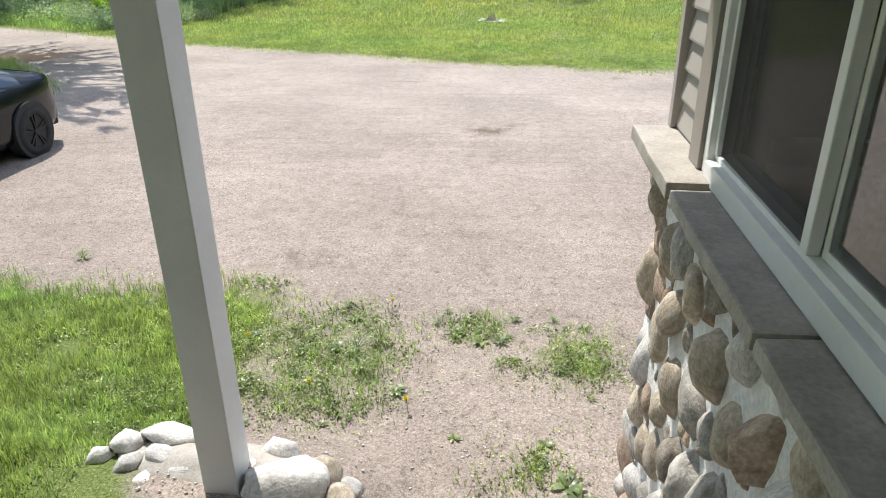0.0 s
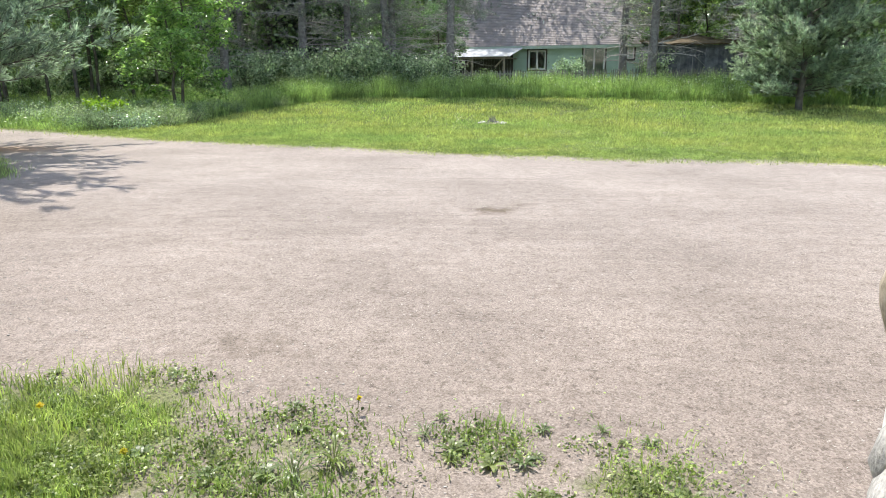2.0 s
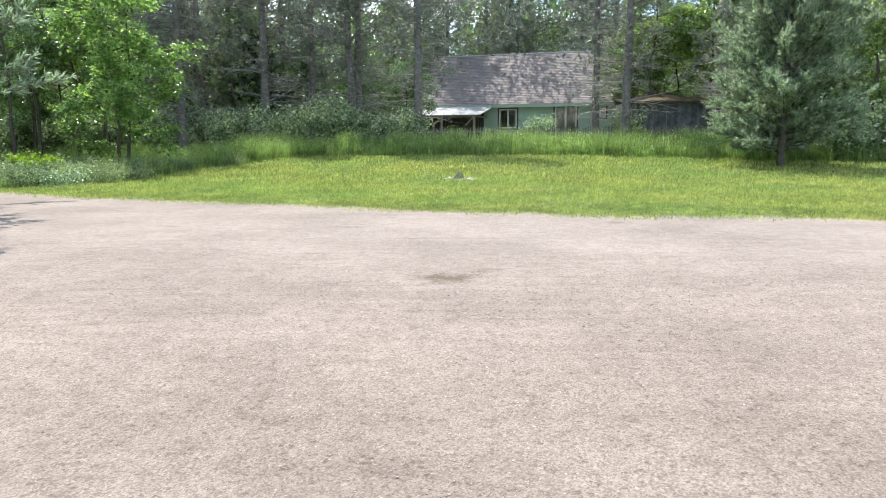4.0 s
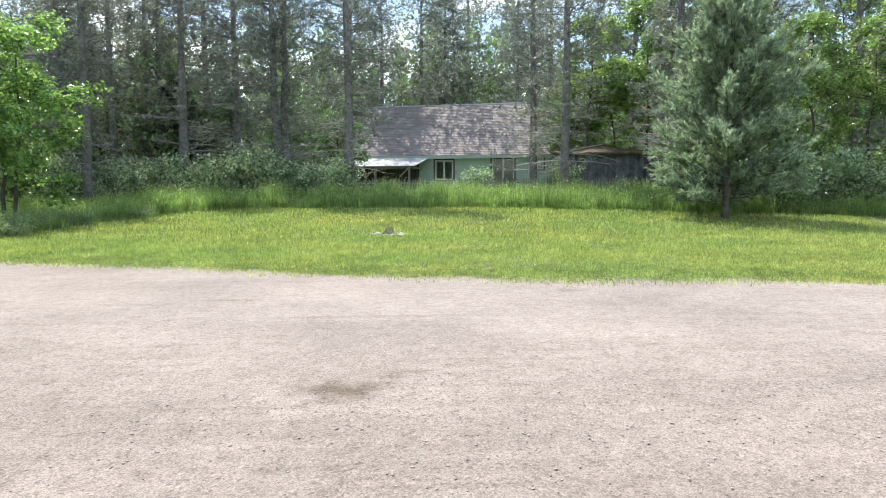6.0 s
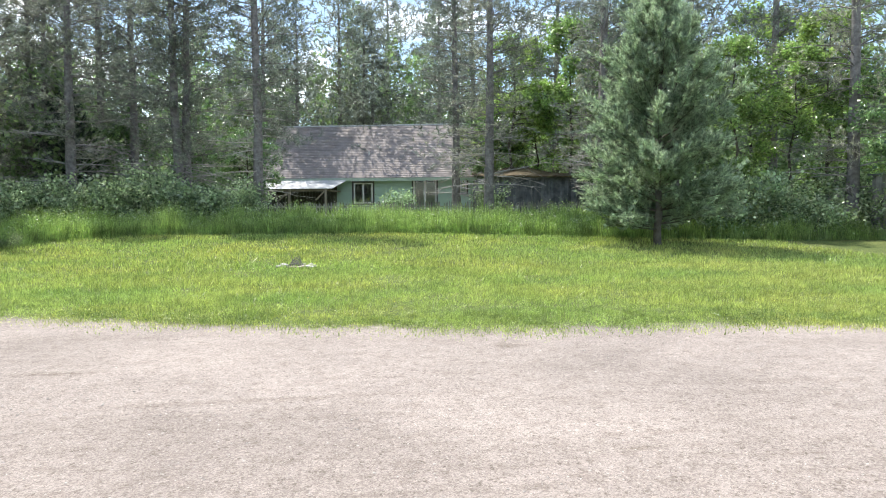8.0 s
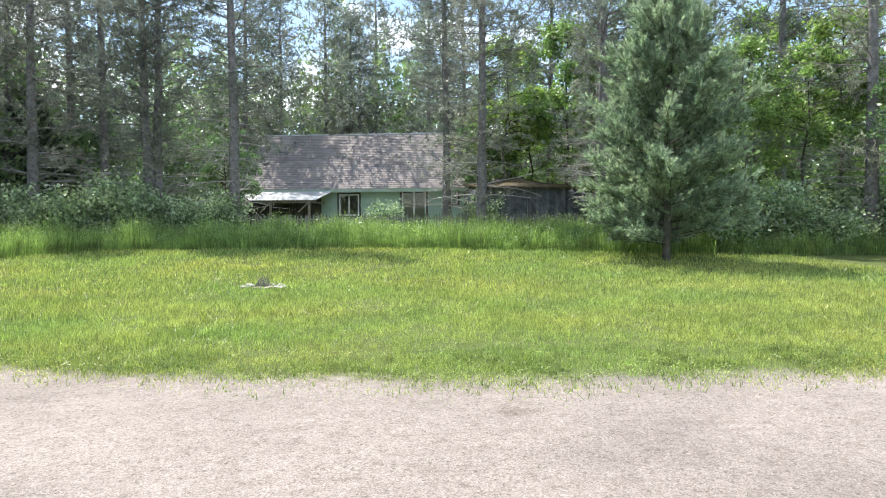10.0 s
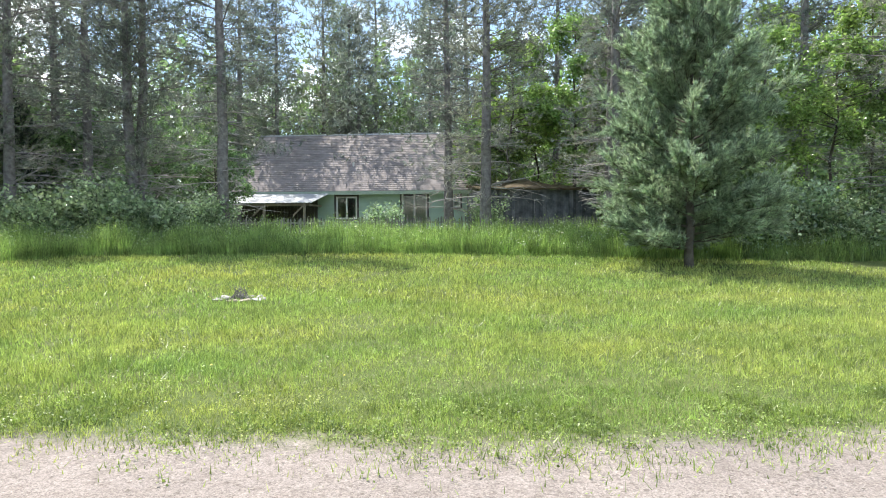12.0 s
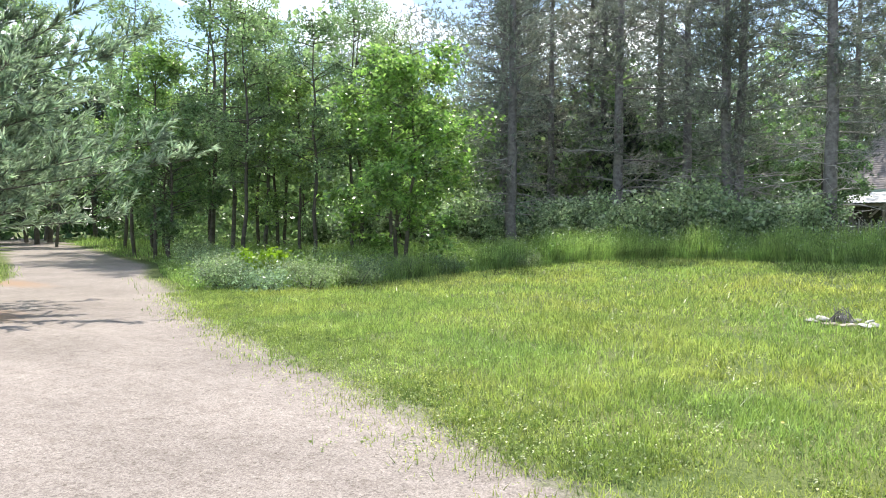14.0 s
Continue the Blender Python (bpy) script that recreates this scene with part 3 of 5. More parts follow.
def bush(seed, tall=1.4, wide=0.9, leaf=0.09, count=1800):
    r = np.random.default_rng(seed)
    wood, spots = [], []
    for k in range(14):
        a = r.uniform(0, 2 * np.pi)
        f = r.uniform(0, 0.35)
        B = bough((f * math.cos(a), f * math.sin(a), -0.05), (math.cos(a) * wide * r.uniform(0.2, 0.9), math.sin(a) * wide * r.uniform(0.2, 0.9), tall), tall * r.uniform(0.6, 1.05), 0.12, r, 5)
        wood.append(tube(B, np.linspace(0.014, 0.004, 5), 4))
        spots += [B[2], B[3], B[4], B[4], (B[3] + B[4]) / 2, (B[1] + B[2]) / 2]
    spots = np.array(spots)
    pick = spots[r.integers(0, len(spots), count)]
    return wood, [leaves(pick + r.normal(0, 0.17 * wide / 0.9, (count, 3)) * [1, 1, 0.9], leaf, r, 0.5)]


def put(x, y, turn=0.0, s=1.0, sz=None, lean=0.0):
    """The pose of a plant on the ground."""
    return pose(x, y, float(height(x, y)), lean, 0, turn) @ Matrix.Diagonal((s, s, sz or s, 1))


def plant_all(prototypes, places, r, smin=0.9, smax=1.1):
    """The first place of each prototype takes the prototype itself, the others take copies."""
    first = {}
    for x, y, *more in places:
        k = more[0] if more else int(r.integers(0, len(prototypes)))
        s = more[1] if len(more) > 1 else r.uniform(smin, smax)
        m = put(x, y, r.uniform(0, 360), s)
        if k in first:
            copy_thing(prototypes[k], m)
        else:
            first[k] = m
    for k, m in first.items():
        prototypes[k].matrix_basis = m


# ---- the near house: stone base, cap, siding, window ----
WX = 0.62          # outer face of the stone work
END = 2.85         # its corner


def stone_shape(seed, rough=0.22):
    bm = bmesh.new()
    bmesh.ops.create_icosphere(bm, subdivisions=3, radius=1.0)
    r = random.Random(seed)
    o = Vector((r.uniform(-50, 50), r.uniform(-50, 50), r.uniform(-50, 50)))
    flats = [(Vector((r.gauss(0, 1), r.gauss(0, 1), r.gauss(0, 1))).normalized(), r.uniform(0.58, 0.9)) for _ in range(11)]
    for v in bm.verts:
        c = v.co.copy()
        k = 1 + rough * noise.noise(c * 1.2 + o) + 0.12 * noise.noise(c * 3.2 + o) + 0.05 * noise.noise(c * 7 + o)
        c *= k
        for nrm, d in flats:
            e = c.dot(nrm) - d
            if e > 0:
                c -= nrm * e * 0.82
        v.co = c
    me = bpy.data.meshes.new("stone")
    bm.to_mesh(me)
    bm.free()
    me.shade_smooth()
    return me


def stone_set(count, first):
    out = []
    for i in range(count):
        me = stone_shape(first + i)
        me.materials.append(M_STONES[i % len(M_STONES)])
        out.append(me)
    return out


STONES = stone_set(15, 40)


def build_stone_wall():
    bm = bmesh.new()
    # mortar face, slightly uneven
    add_box(bm, WX, WX + 0.22, -4.0, END - 0.03, -0.15, 1.995)
    bmesh.ops.subdivide_edges(bm, edges=[e for e in bm.edges], cuts=40, use_grid_fill=True)
    for v in bm.verts:
        if v.co.x < WX + 0.01:
            v.co.x += 0.014 * noise.noise(v.co * 4.0) + 0.007 * noise.noise(v.co * 15)
        if v.co.y > END - 0.05:
            v.co.y += 0.02 * noise.noise(v.co * 4.0)
    wall = part("wall_stone", bm, M_MORTAR, smooth=True)
    tagged(wall, "fieldstone base wall with wide white mortar joints", "wall", kind="structure")
    r = random.Random(11)
    kept = []
    for size in (0.105, 0.088, 0.074, 0.06, 0.045, 0.034):
        for _ in range(2600):
            y, z = r.uniform(-0.4, END - 0.09), r.uniform(0.02, 1.93)
            rad = size * r.uniform(0.88, 1.12)
            if z + rad * 1.2 > 1.99:
                continue
            if all(math.hypot(y - a, (z - b) / 1.3) > (rad + c) * 0.88 for a, b, c in kept):
                kept.append((y, z, rad))
    for y, z, rad in kept:
        ob = new("stone", STONES[5 * r.randrange(3) + r.choice((0, 0, 1, 1, 1, 2, 3, 3, 3, 4))])
        ob.parent = wall
        ob.matrix_basis = pose(WX + 0.012, y, z, r.gauss(0, 22), r.gauss(0, 10), r.choice((0, 180)) + r.gauss(0, 12)) @ Matrix.Diagonal((rad * r.uniform(0.6, 0.9), rad * r.uniform(0.85, 1.05), rad * r.uniform(1.15, 1.6), 1))
    # the corner and the end face
    z = 0.05
    while z < 1.85:
        h = r.uniform(0.075, 0.125)
        ob = new("stone", r.choice(STONES))
        ob.parent = wall
        ob.matrix_basis = pose(WX + 0.07 + r.uniform(-0.05, 0.04), END - 0.09 + r.uniform(-0.03, 0.03), z + h * 0.9, r.gauss(0, 18), r.gauss(0, 14), r.uniform(0, 360)) @ Matrix.Diagonal((h * r.uniform(0.7, 0.95), h * r.uniform(0.75, 1.0), h * r.uniform(0.95, 1.3), 1))
        for x in (0.34, 0.62):
            ob = new("stone", r.choice(STONES))
            ob.parent = wall
            ob.matrix_basis = pose(WX + x + r.uniform(-0.05, 0.05), END - 0.05, z + h * r.uniform(0.6, 1.2), r.gauss(0, 12), r.gauss(0, 10), 90 + r.gauss(0, 15)) @ Matrix.Diagonal((h * 0.7, h * 0.95, h * 1.1, 1))
        z += 1.35 * h
    return wall


def rough_slab(x0, x1, y0, y1, z0, z1, seed, amount=0.005):
    bm = box(x0, x1, y0, y1, z0, z1, 0.008)
    bmesh.ops.subdivide_edges(bm, edges=[e for e in bm.edges if e.calc_length() > 0.05], cuts=8, use_grid_fill=True)
    o = Vector((seed * 3.1, seed * 1.7, 0))
    for v in bm.verts:
        v.co += Vector((noise.noise(v.co * 9 + o), noise.noise(v.co * 9 + o * 2), 0.4 * noise.noise(v.co * 7 - o))) * amount
    return bm


def build_near_house():
    cap = build_stone_wall()
    part("cap_slab", rough_slab(0.465, 0.70, 2.07, 2.80, 2.008, 2.065, 1), M_CAP, cap)
    part("cap_slab", rough_slab(0.475, 0.70, 1.215, 2.062, 2.0, 2.045, 2), M_CAP, cap)
    part("cap_slab", rough_slab(0.475, 0.70, 0.36, 1.205, 2.0, 2.042, 3), M_CAP, cap)
    part("cap_slab", rough_slab(0.475, 0.70, -0.9, 0.35, 2.0, 2.044, 4), M_CAP, cap)
    part("cap_slab", rough_slab(0.475, 0.70, -4.0, -0.91, 2.0, 2.044, 5), M_CAP, cap)
    part("cap_slab", rough_slab(0.705, 6.8, 2.58, 2.92, 1.975, 2.065, 6), M_CAP, cap)
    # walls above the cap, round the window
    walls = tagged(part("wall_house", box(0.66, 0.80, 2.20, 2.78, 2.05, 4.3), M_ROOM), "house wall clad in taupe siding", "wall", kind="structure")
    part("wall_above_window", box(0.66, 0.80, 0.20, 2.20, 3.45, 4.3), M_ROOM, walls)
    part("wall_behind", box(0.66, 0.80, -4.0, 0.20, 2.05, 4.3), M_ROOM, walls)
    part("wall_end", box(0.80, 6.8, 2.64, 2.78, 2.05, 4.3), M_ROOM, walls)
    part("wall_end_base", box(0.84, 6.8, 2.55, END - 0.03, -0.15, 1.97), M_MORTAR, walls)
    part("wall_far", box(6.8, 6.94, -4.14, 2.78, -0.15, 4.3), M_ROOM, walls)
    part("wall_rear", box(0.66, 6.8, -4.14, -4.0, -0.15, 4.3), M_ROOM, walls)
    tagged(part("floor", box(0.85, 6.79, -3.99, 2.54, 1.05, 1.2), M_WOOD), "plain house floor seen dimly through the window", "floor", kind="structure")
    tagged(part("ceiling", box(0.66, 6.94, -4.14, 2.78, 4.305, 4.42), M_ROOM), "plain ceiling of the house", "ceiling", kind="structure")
    # lap siding, course by course
    def course(y0, y1, z):
        bm = bmesh.new()
        prof = [(0.655, z), (0.627, z + 0.003), (0.626, z + 0.012), (0.645, z + 0.106), (0.655, z + 0.108)]
        a = [bm.verts.new((x, y0, q)) for x, q in prof]
        b = [bm.verts.new((x, y1, q)) for x, q in prof]
        for i in range(len(prof) - 1):
            bm.faces.new((a[i], b[i], b[i + 1], a[i + 1]))
        bm.faces.new(a)
        bm.faces.new(b[::-1])
        bmesh.ops.recalc_face_normals(bm, faces=bm.faces)
        return bm
    z = 2.07
    while z < 4.2:
        part("siding_board", course(2.335, 2.745, z), M_SIDING, walls)
        z += 0.111
    z = 2.07
    while z < 4.2:
        part("siding_board", course(-4.0, 0.10, z), M_SIDING, walls)
        z += 0.111
    trim = tagged(part("trim", box(0.605, 0.664, 2.748, 2.80, 2.067, 4.3, 0.004), M_SIDING), "taupe corner post of the siding", "trim", kind="structure")
    part("window_trim", box(0.585, 0.662, 2.205, 2.332, 2.067, 3.6, 0.004), M_TRIM, trim)
    part("window_trim", box(0.600, 0.662, 0.11, 0.19, 2.05, 3.6, 0.004), M_TRIM, trim)
    # the window
    win = empty("window_1", "large white sliding window with a dark insect screen", "window", kind="structure")
    fr = bmesh.new()
    add_box(fr, 0.598, 0.70, 2.155, 2.203, 2.05, 3.45, 0.006)
    add_box(fr, 0.598, 0.70, 0.195, 0.28, 2.05, 3.45, 0.006)
    add_box(fr, 0.594, 0.72, 0.28, 2.155, 2.048, 2.115, 0.006)
    add_box(fr, 0.598, 0.70, 0.28, 2.155, 3.37, 3.45, 0.006)
    add_box(fr, 0.622, 0.72, 0.28, 2.155, 2.116, 2.135, 0.004)
    part("window_frame", fr, M_WHITE, win)
    sash = bmesh.new()
    add_box(sash, 0.615, 0.645, 1.385, 1.425, 2.136, 3.369, 0.004)
    add_box(sash, 0.618, 0.645, 2.13, 2.154, 2.136, 3.369, 0.003)
    part("mullion", sash, M_WHITE, win)
    sash2 = bmesh.new()
    add_box(sash2, 0.655, 0.685, 0.281, 0.33, 2.136, 3.369, 0.004)
    add_box(sash2, 0.646, 0.668, 1.362, 1.384, 2.136, 3.369, 0.003)
    add_box(sash2, 0.646, 0.668, 0.33, 1.362, 2.136, 2.16, 0.003)
    part("sash", sash2, M_WHITE, win)
    p1 = part("pane", box(0.650, 0.654, 0.33, 1.362, 2.16, 3.369), M_GLASS, win)
    p2 = part("pane", box(0.667, 0.671, 1.426, 2.13, 2.136, 3.369), M_GLASS, win)
    p1.visible_shadow = p2.visible_shadow = False
    part("insect_screen", box(0.632, 0.634, 1.426, 2.13, 2.136, 3.369), M_SCREEN, win, "dark insect screen")
    # unseen wall added behind the porch to darken the post's front face
    part("wall_porch", box(-7.0, 0.60, -3.25, -3.05, -0.15, 4.3), M_SIDING, walls)


def screen_material():
    m, n, l, p = shader("dark mesh")
    p.inputs["Base Color"].default_value = (0.02, 0.02, 0.02, 1)
    p.inputs["Roughness"].default_value = 0.6
    tr = n.new("ShaderNodeBsdfTransparent")
    mx = n.new("ShaderNodeMixShader")
    mx.inputs["Fac"].default_value = 0.42
    l.new(tr.outputs["BSDF"], mx.inputs[1])
    l.new(p.outputs["BSDF"], mx.inputs[2])
    l.new(mx.outputs["Shader"], n["Material Output"].inputs["Surface"])
    return m


M_SCREEN = screen_material()
build_near_house()


def build_porch():
    # floor and steps under the walk, the roof edge that shades the wall, and the post
    deck = empty("porch", "plain wooden porch with steps and a roof", "porch")
    part("deck", box(-1.6, 0.44, -3.0, 0.15, 1.05, 1.18, 0.005), M_WOOD, deck)
    n = 7
    for i in range(n):
        z = 1.18 - (i + 1) * 1.18 / (n + 0.5)
        y = 0.155 + i * 0.27
        part("tread", box(-0.85, 0.38, y, y + 0.28, z - 0.045, z, 0.004), M_WOOD, deck)
        part("riser", box(-0.83, 0.36, y + 0.22, y + 0.24, -0.05, z - 0.046), M_WOOD, deck)
    for x, y in ((-1.55, -2.9), (-1.55, 0.05), (0.3, -2.9)):
        part("support", box(x - 0.05, x + 0.05, y - 0.05, y + 0.05, -0.05, 1.049), M_WOOD, deck)
    # roof and beam stretched left, out of view, to dim the post's front
    part("porch_roof", box(-4.5, 0.60, -3.0, 2.98, 4.02, 4.12, 0.01), M_WHITE, deck)
    part("roof_beam", box(-4.3, 0.59, 2.42, 2.59, 3.80, 4.019, 0.01), M_WHITE, deck)
    pst = empty("porch_post", "square white painted porch post standing among stones", "post")
    bm = box(-1.435, -1.262, 2.42, 2.595, 0.15, 3.799, 0.006)
    part("shaft", bm, M_POST, pst)


build_porch()


def build_rock_base():
    base = empty("stone_edging", "low mass of pale fieldstones set in mortar round the post", "stone edging")
    bm = bmesh.new()
    bmesh.ops.create_icosphere(bm, subdivisions=4, radius=1.0)
    for v in bm.verts:
        c = v.co.copy()
        v.co = Vector((-1.42 + c.x * 0.76, 2.63 + c.y * 0.24 - 0.09 * c.x, 0.12 + c.z * 0.26)) + Vector((0, 0, 0.03 * noise.noise(c * 4)))
    part("mortar", bm, M_CAP, base, smooth=True)
    r = random.Random(5)
    spots = [(-1.20, 2.86, 0.10, 0.27, 0.20, 0.17, 14), (-0.90, 2.80, 0.06, 0.10, 0.09, 0.11, 3), (-1.06, 3.02, 0.08, 0.13, 0.12, 0.09, 8), (-1.33, 3.12, 0.10, 0.13, 0.10, 0.09, 9), (-1.42, 2.98, 0.12, 0.07, 0.06, 0.05, 4),
             (-2.02, 3.20, 0.12, 0.20, 0.11, 0.08, 4), (-2.28, 3.13, 0.09, 0.12, 0.10, 0.07, 9), (-1.78, 3.22, 0.11, 0.13, 0.11, 0.11, 14), (-2.20, 2.98, 0.08, 0.10, 0.08, 0.07, 4), (-2.42, 3.03, 0.05, 0.09, 0.08, 0.08, 9), (-2.02, 3.02, 0.11, 0.11, 0.08, 0.06, 14), (-1.86, 2.96, 0.09, 0.10, 0.08, 0.06, 4), (-2.05, 2.86, 0.05, 0.09, 0.07, 0.06, 9), (-1.85, 2.82, 0.04, 0.08, 0.06, 0.05, 14), (-1.12, 2.66, 0.05, 0.07, 0.05, 0.05, 3), (-1.00, 2.63, 0.05, 0.12, 0.08, 0.08, 4), (-1.28, 2.62, 0.04, 0.10, 0.08, 0.07, 9), (-0.86, 2.95, 0.04, 0.08, 0.07, 0.06, 14)]
    for x, y, z, a, b, c, k in spots:
        ob = new("stone", STONES[k])
        ob.parent = base
        ob.matrix_basis = pose(x * 0.873, y * 0.873, z + 0.21, r.gauss(0, 8), r.gauss(0, 8), r.gauss(0, 25)) @ Matrix.Diagonal((a * 0.9, b * 0.9, c * 1.15, 1))


build_rock_base()


# ---- the green house, shed and fence behind the trees ----
def build_green_house():
    g = 0.85
    y0 = 52.0
    h = empty("green_house", "single-storey pale green house with a grey shingle roof", "house")
    win = [(0.50, 1.75, 1.90, 3.22), (4.36, 5.84, 1.10, 3.42), (6.95, 7.75, 2.55, 3.38)]
    xs = [-5.2] + [v for w in win for v in w[:2]] + [8.3]
    for i in range(len(xs) - 1):
        if i % 2 == 0:
            part("wall", box(xs[i], xs[i + 1], y0, y0 + 0.2, g - 0.3, 3.75), M_GREEN, h)
    for a, b, lo, hi in win:
        part("wall", box(a, b, y0, y0 + 0.2, g - 0.3, lo), M_GREEN, h)
        part("wall", box(a, b, y0, y0 + 0.2, hi, 3.75), M_GREEN, h)
    part("wall", box(-5.2, -5.0, y0 + 0.201, y0 + 9, g - 0.3, 3.75), M_GREEN, h)
    part("wall", box(8.1, 8.3, y0 + 0.201, y0 + 9, g - 0.3, 3.75), M_GREEN, h)
    part("wall", box(-5.2, 8.3, y0 + 9.001, y0 + 9.2, g - 0.3, 3.75), M_GREEN, h)
    gable = bmesh.new()
    for x in (8.1, 8.3):
        [gable.verts.new(c) for c in ((x, y0, 3.75), (x, y0 + 9.2, 3.75), (x, y0 + 4.6, 7.3))]
    gable.verts.ensure_lookup_table()
    v = gable.verts
    for f in ((0, 1, 2), (5, 4, 3), (0, 3, 4, 1), (1, 4, 5, 2), (2, 5, 3, 0)):
        gable.faces.new([v[i] for i in f])
    part("gable", gable, M_GREEN, h)
    # lap boards of the front
    z = g - 0.2
    while z < 3.7:
        spans = []
        x = -5.2
        for a, b, lo, hi in win:
            if lo - 0.1 < z + 0.1 and z < hi + 0.1:
                spans.append((x, a - 0.10))
                x = b + 0.10
        spans.append((x, 8.3))
        for a, b in spans:
            bm = bmesh.new()
            q = [bm.verts.new(c) for c in ((a, y0 - 0.004, z + 0.2), (b, y0 - 0.004, z + 0.2), (b, y0 - 0.03, z), (a, y0 - 0.03, z), (a, y0 - 0.004, z), (b, y0 - 0.004, z))]
            for f in ((0, 3, 2, 1), (3, 4, 5, 2), (0, 4, 3), (1, 2, 5)):
                bm.faces.new([q[i] for i in f])
            part("siding_board", bm, M_GREEN, h)
        z += 0.2
    for a, b, lo, hi in win:
        w = part("window", box(a, b, y0 + 0.09, y0 + 0.10, lo, hi), M_GLASS, h)
        w.visible_shadow = False
        fr = bmesh.new()
        for c in ((a - 0.1, a, lo - 0.1, hi + 0.1), (b, b + 0.1, lo - 0.1, hi + 0.1), (a, b, hi, hi + 0.1), (a, b, lo - 0.1, lo)):
            add_box(fr, c[0], c[1], y0 - 0.05, y0 + 0.08, c[2], c[3])
        part("outer_trim", fr, M_DARKTRIM_SHADE, w)
        fr = bmesh.new()
        for c in ((a, a + 0.09, lo, hi), (b - 0.09, b, lo, hi), ((a + b) / 2 - 0.05, (a + b) / 2 + 0.05, lo, hi), (a + 0.09, b - 0.09, hi - 0.09, hi), (a + 0.09, b - 0.09, lo, lo + 0.09)):
            add_box(fr, c[0], c[1], y0 - 0.02, y0 + 0.085, c[2], c[3])
        part("window_frame", fr, M_WHITE, w)
    # dark boards added for the shadow and dark openings under the awning
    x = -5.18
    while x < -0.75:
        part("awning_shade_board", box(x, x + 0.19, y0 - 0.055, y0 - 0.032, g - 0.2, 3.02), M_DARKTRIM_SHADE, h)
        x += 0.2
    part("floor", box(-5.0, 8.1, y0 + 0.2, y0 + 9, g - 0.2, g), M_WOOD, h)
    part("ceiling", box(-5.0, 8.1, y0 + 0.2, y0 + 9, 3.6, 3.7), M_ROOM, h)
    # roof planes with shingle courses
    ang = math.atan2(3.55, 4.6)
    roof = part("roof", bm_roof(y0, -5.6, 8.75), M_ROOF, h)
    d = 0.0
    run = math.hypot(4.6 + 0.5, (4.6 + 0.5) * math.tan(ang))
    while d < run - 0.12:
        y = y0 - 0.5 + d * math.cos(ang)
        z = 3.75 - 0.5 * math.tan(ang) + d * math.sin(ang) + 0.14
        bm = bmesh.new()
        e = 0.22
        yy, zz = y + e * math.cos(ang), z + e * math.sin(ang)
        q = [bm.verts.new(c) for c in ((-5.6, y, z + 0.03), (8.75, y, z + 0.03), (8.75, yy, zz + 0.008), (-5.6, yy, zz + 0.008), (-5.6, y, z), (8.75, y, z))]
        for f in ((0, 1, 2, 3), (4, 5, 1, 0)):
            bm.faces.new([q[i] for i in f])
        part("shingle_course", bm, M_ROOF, roof)
        d += 0.2
    part("fascia", box(-5.6, 8.75, y0 - 0.56, y0 - 0.51, 3.30, 3.50), M_GREENTRIM, h)
    part("soffit", box(-5.6, 8.75, y0 - 0.505, y0 - 0.03, 3.38, 3.41), M_GREENTRIM, h)
    rc = bmesh.new()
    add_box(rc, -5.6, 8.75, y0 + 4.45, y0 + 4.75, 7.32, 7.44, 0.03)
    part("ridge_cap", rc, M_METAL, roof)
    part("vent_pipe", tube_bm(0.06, 0.5, (1.2, y0 + 1.6, 5.1)), M_WHITE, roof)
    turn = Matrix.Translation((3.0, y0, 0)) @ Matrix.Rotation(radians(-13), 4, 'Z') @ Matrix.Translation((-3.0, -y0, 0))
    h.matrix_basis = turn
    # lean-to awning with a metal roof on posts
    aw = empty("awning", "lean-to awning with a pale metal roof on wooden posts", "awning")
    bm = bmesh.new()
    N = 44
    top, bot = [], []
    for i in range(N + 1):
        x = -5.3 + i * 5.15 / N
        w = 0.025 * (i % 2)
        top.append((bm.verts.new((x + 0.35, y0 - 0.6, 3.36 + w)), bm.verts.new((x, y0 - 3.0, 2.78 + w))))
        bot.append((bm.verts.new((x + 0.35, y0 - 0.6, 3.33 + w)), bm.verts.new((x, y0 - 3.0, 2.75 + w))))
    for i in range(N):
        bm.faces.new((top[i][0], top[i][1], top[i + 1][1], top[i + 1][0]))
        bm.faces.new((bot[i][0], bot[i + 1][0], bot[i + 1][1], bot[i][1]))
        bm.faces.new((top[i][1], bot[i][1], bot[i + 1][1], top[i + 1][1]))
    bm.faces.new((top[0][0], bot[0][0], bot[0][1], top[0][1]))
    bm.faces.new((top[N][0], top[N][1], bot[N][1], bot[N][0]))
    part("metal_roof", bm, M_METAL, aw)
    for x in (-5.0, -2.8, -0.55):
        part("post", box(x - 0.06, x + 0.06, y0 - 2.95, y0 - 2.83, g - 0.2, 2.76), M_WOOD, aw)
    for x in (-2.8, -0.55):
        bm = bmesh.new()
        add_box(bm, -0.04, 0.04, -0.04, 0.04, 0.0, 0.85)
        bmesh.ops.transform(bm, matrix=pose(x - 0.62, y0 - 2.89, 2.10, 0, 46, 0), verts=bm.verts)
        part("brace", bm, M_WOOD, aw)
    part("rafter", box(-0.42, -0.34, y0 - 2.82, y0 - 0.06, 2.62, 2.72), M_WOOD, aw)
    aw.matrix_basis = turn
    part("beam", box(-5.2, -0.3, y0 - 2.82, y0 - 2.74, 2.62, 2.74), M_WOOD, aw)


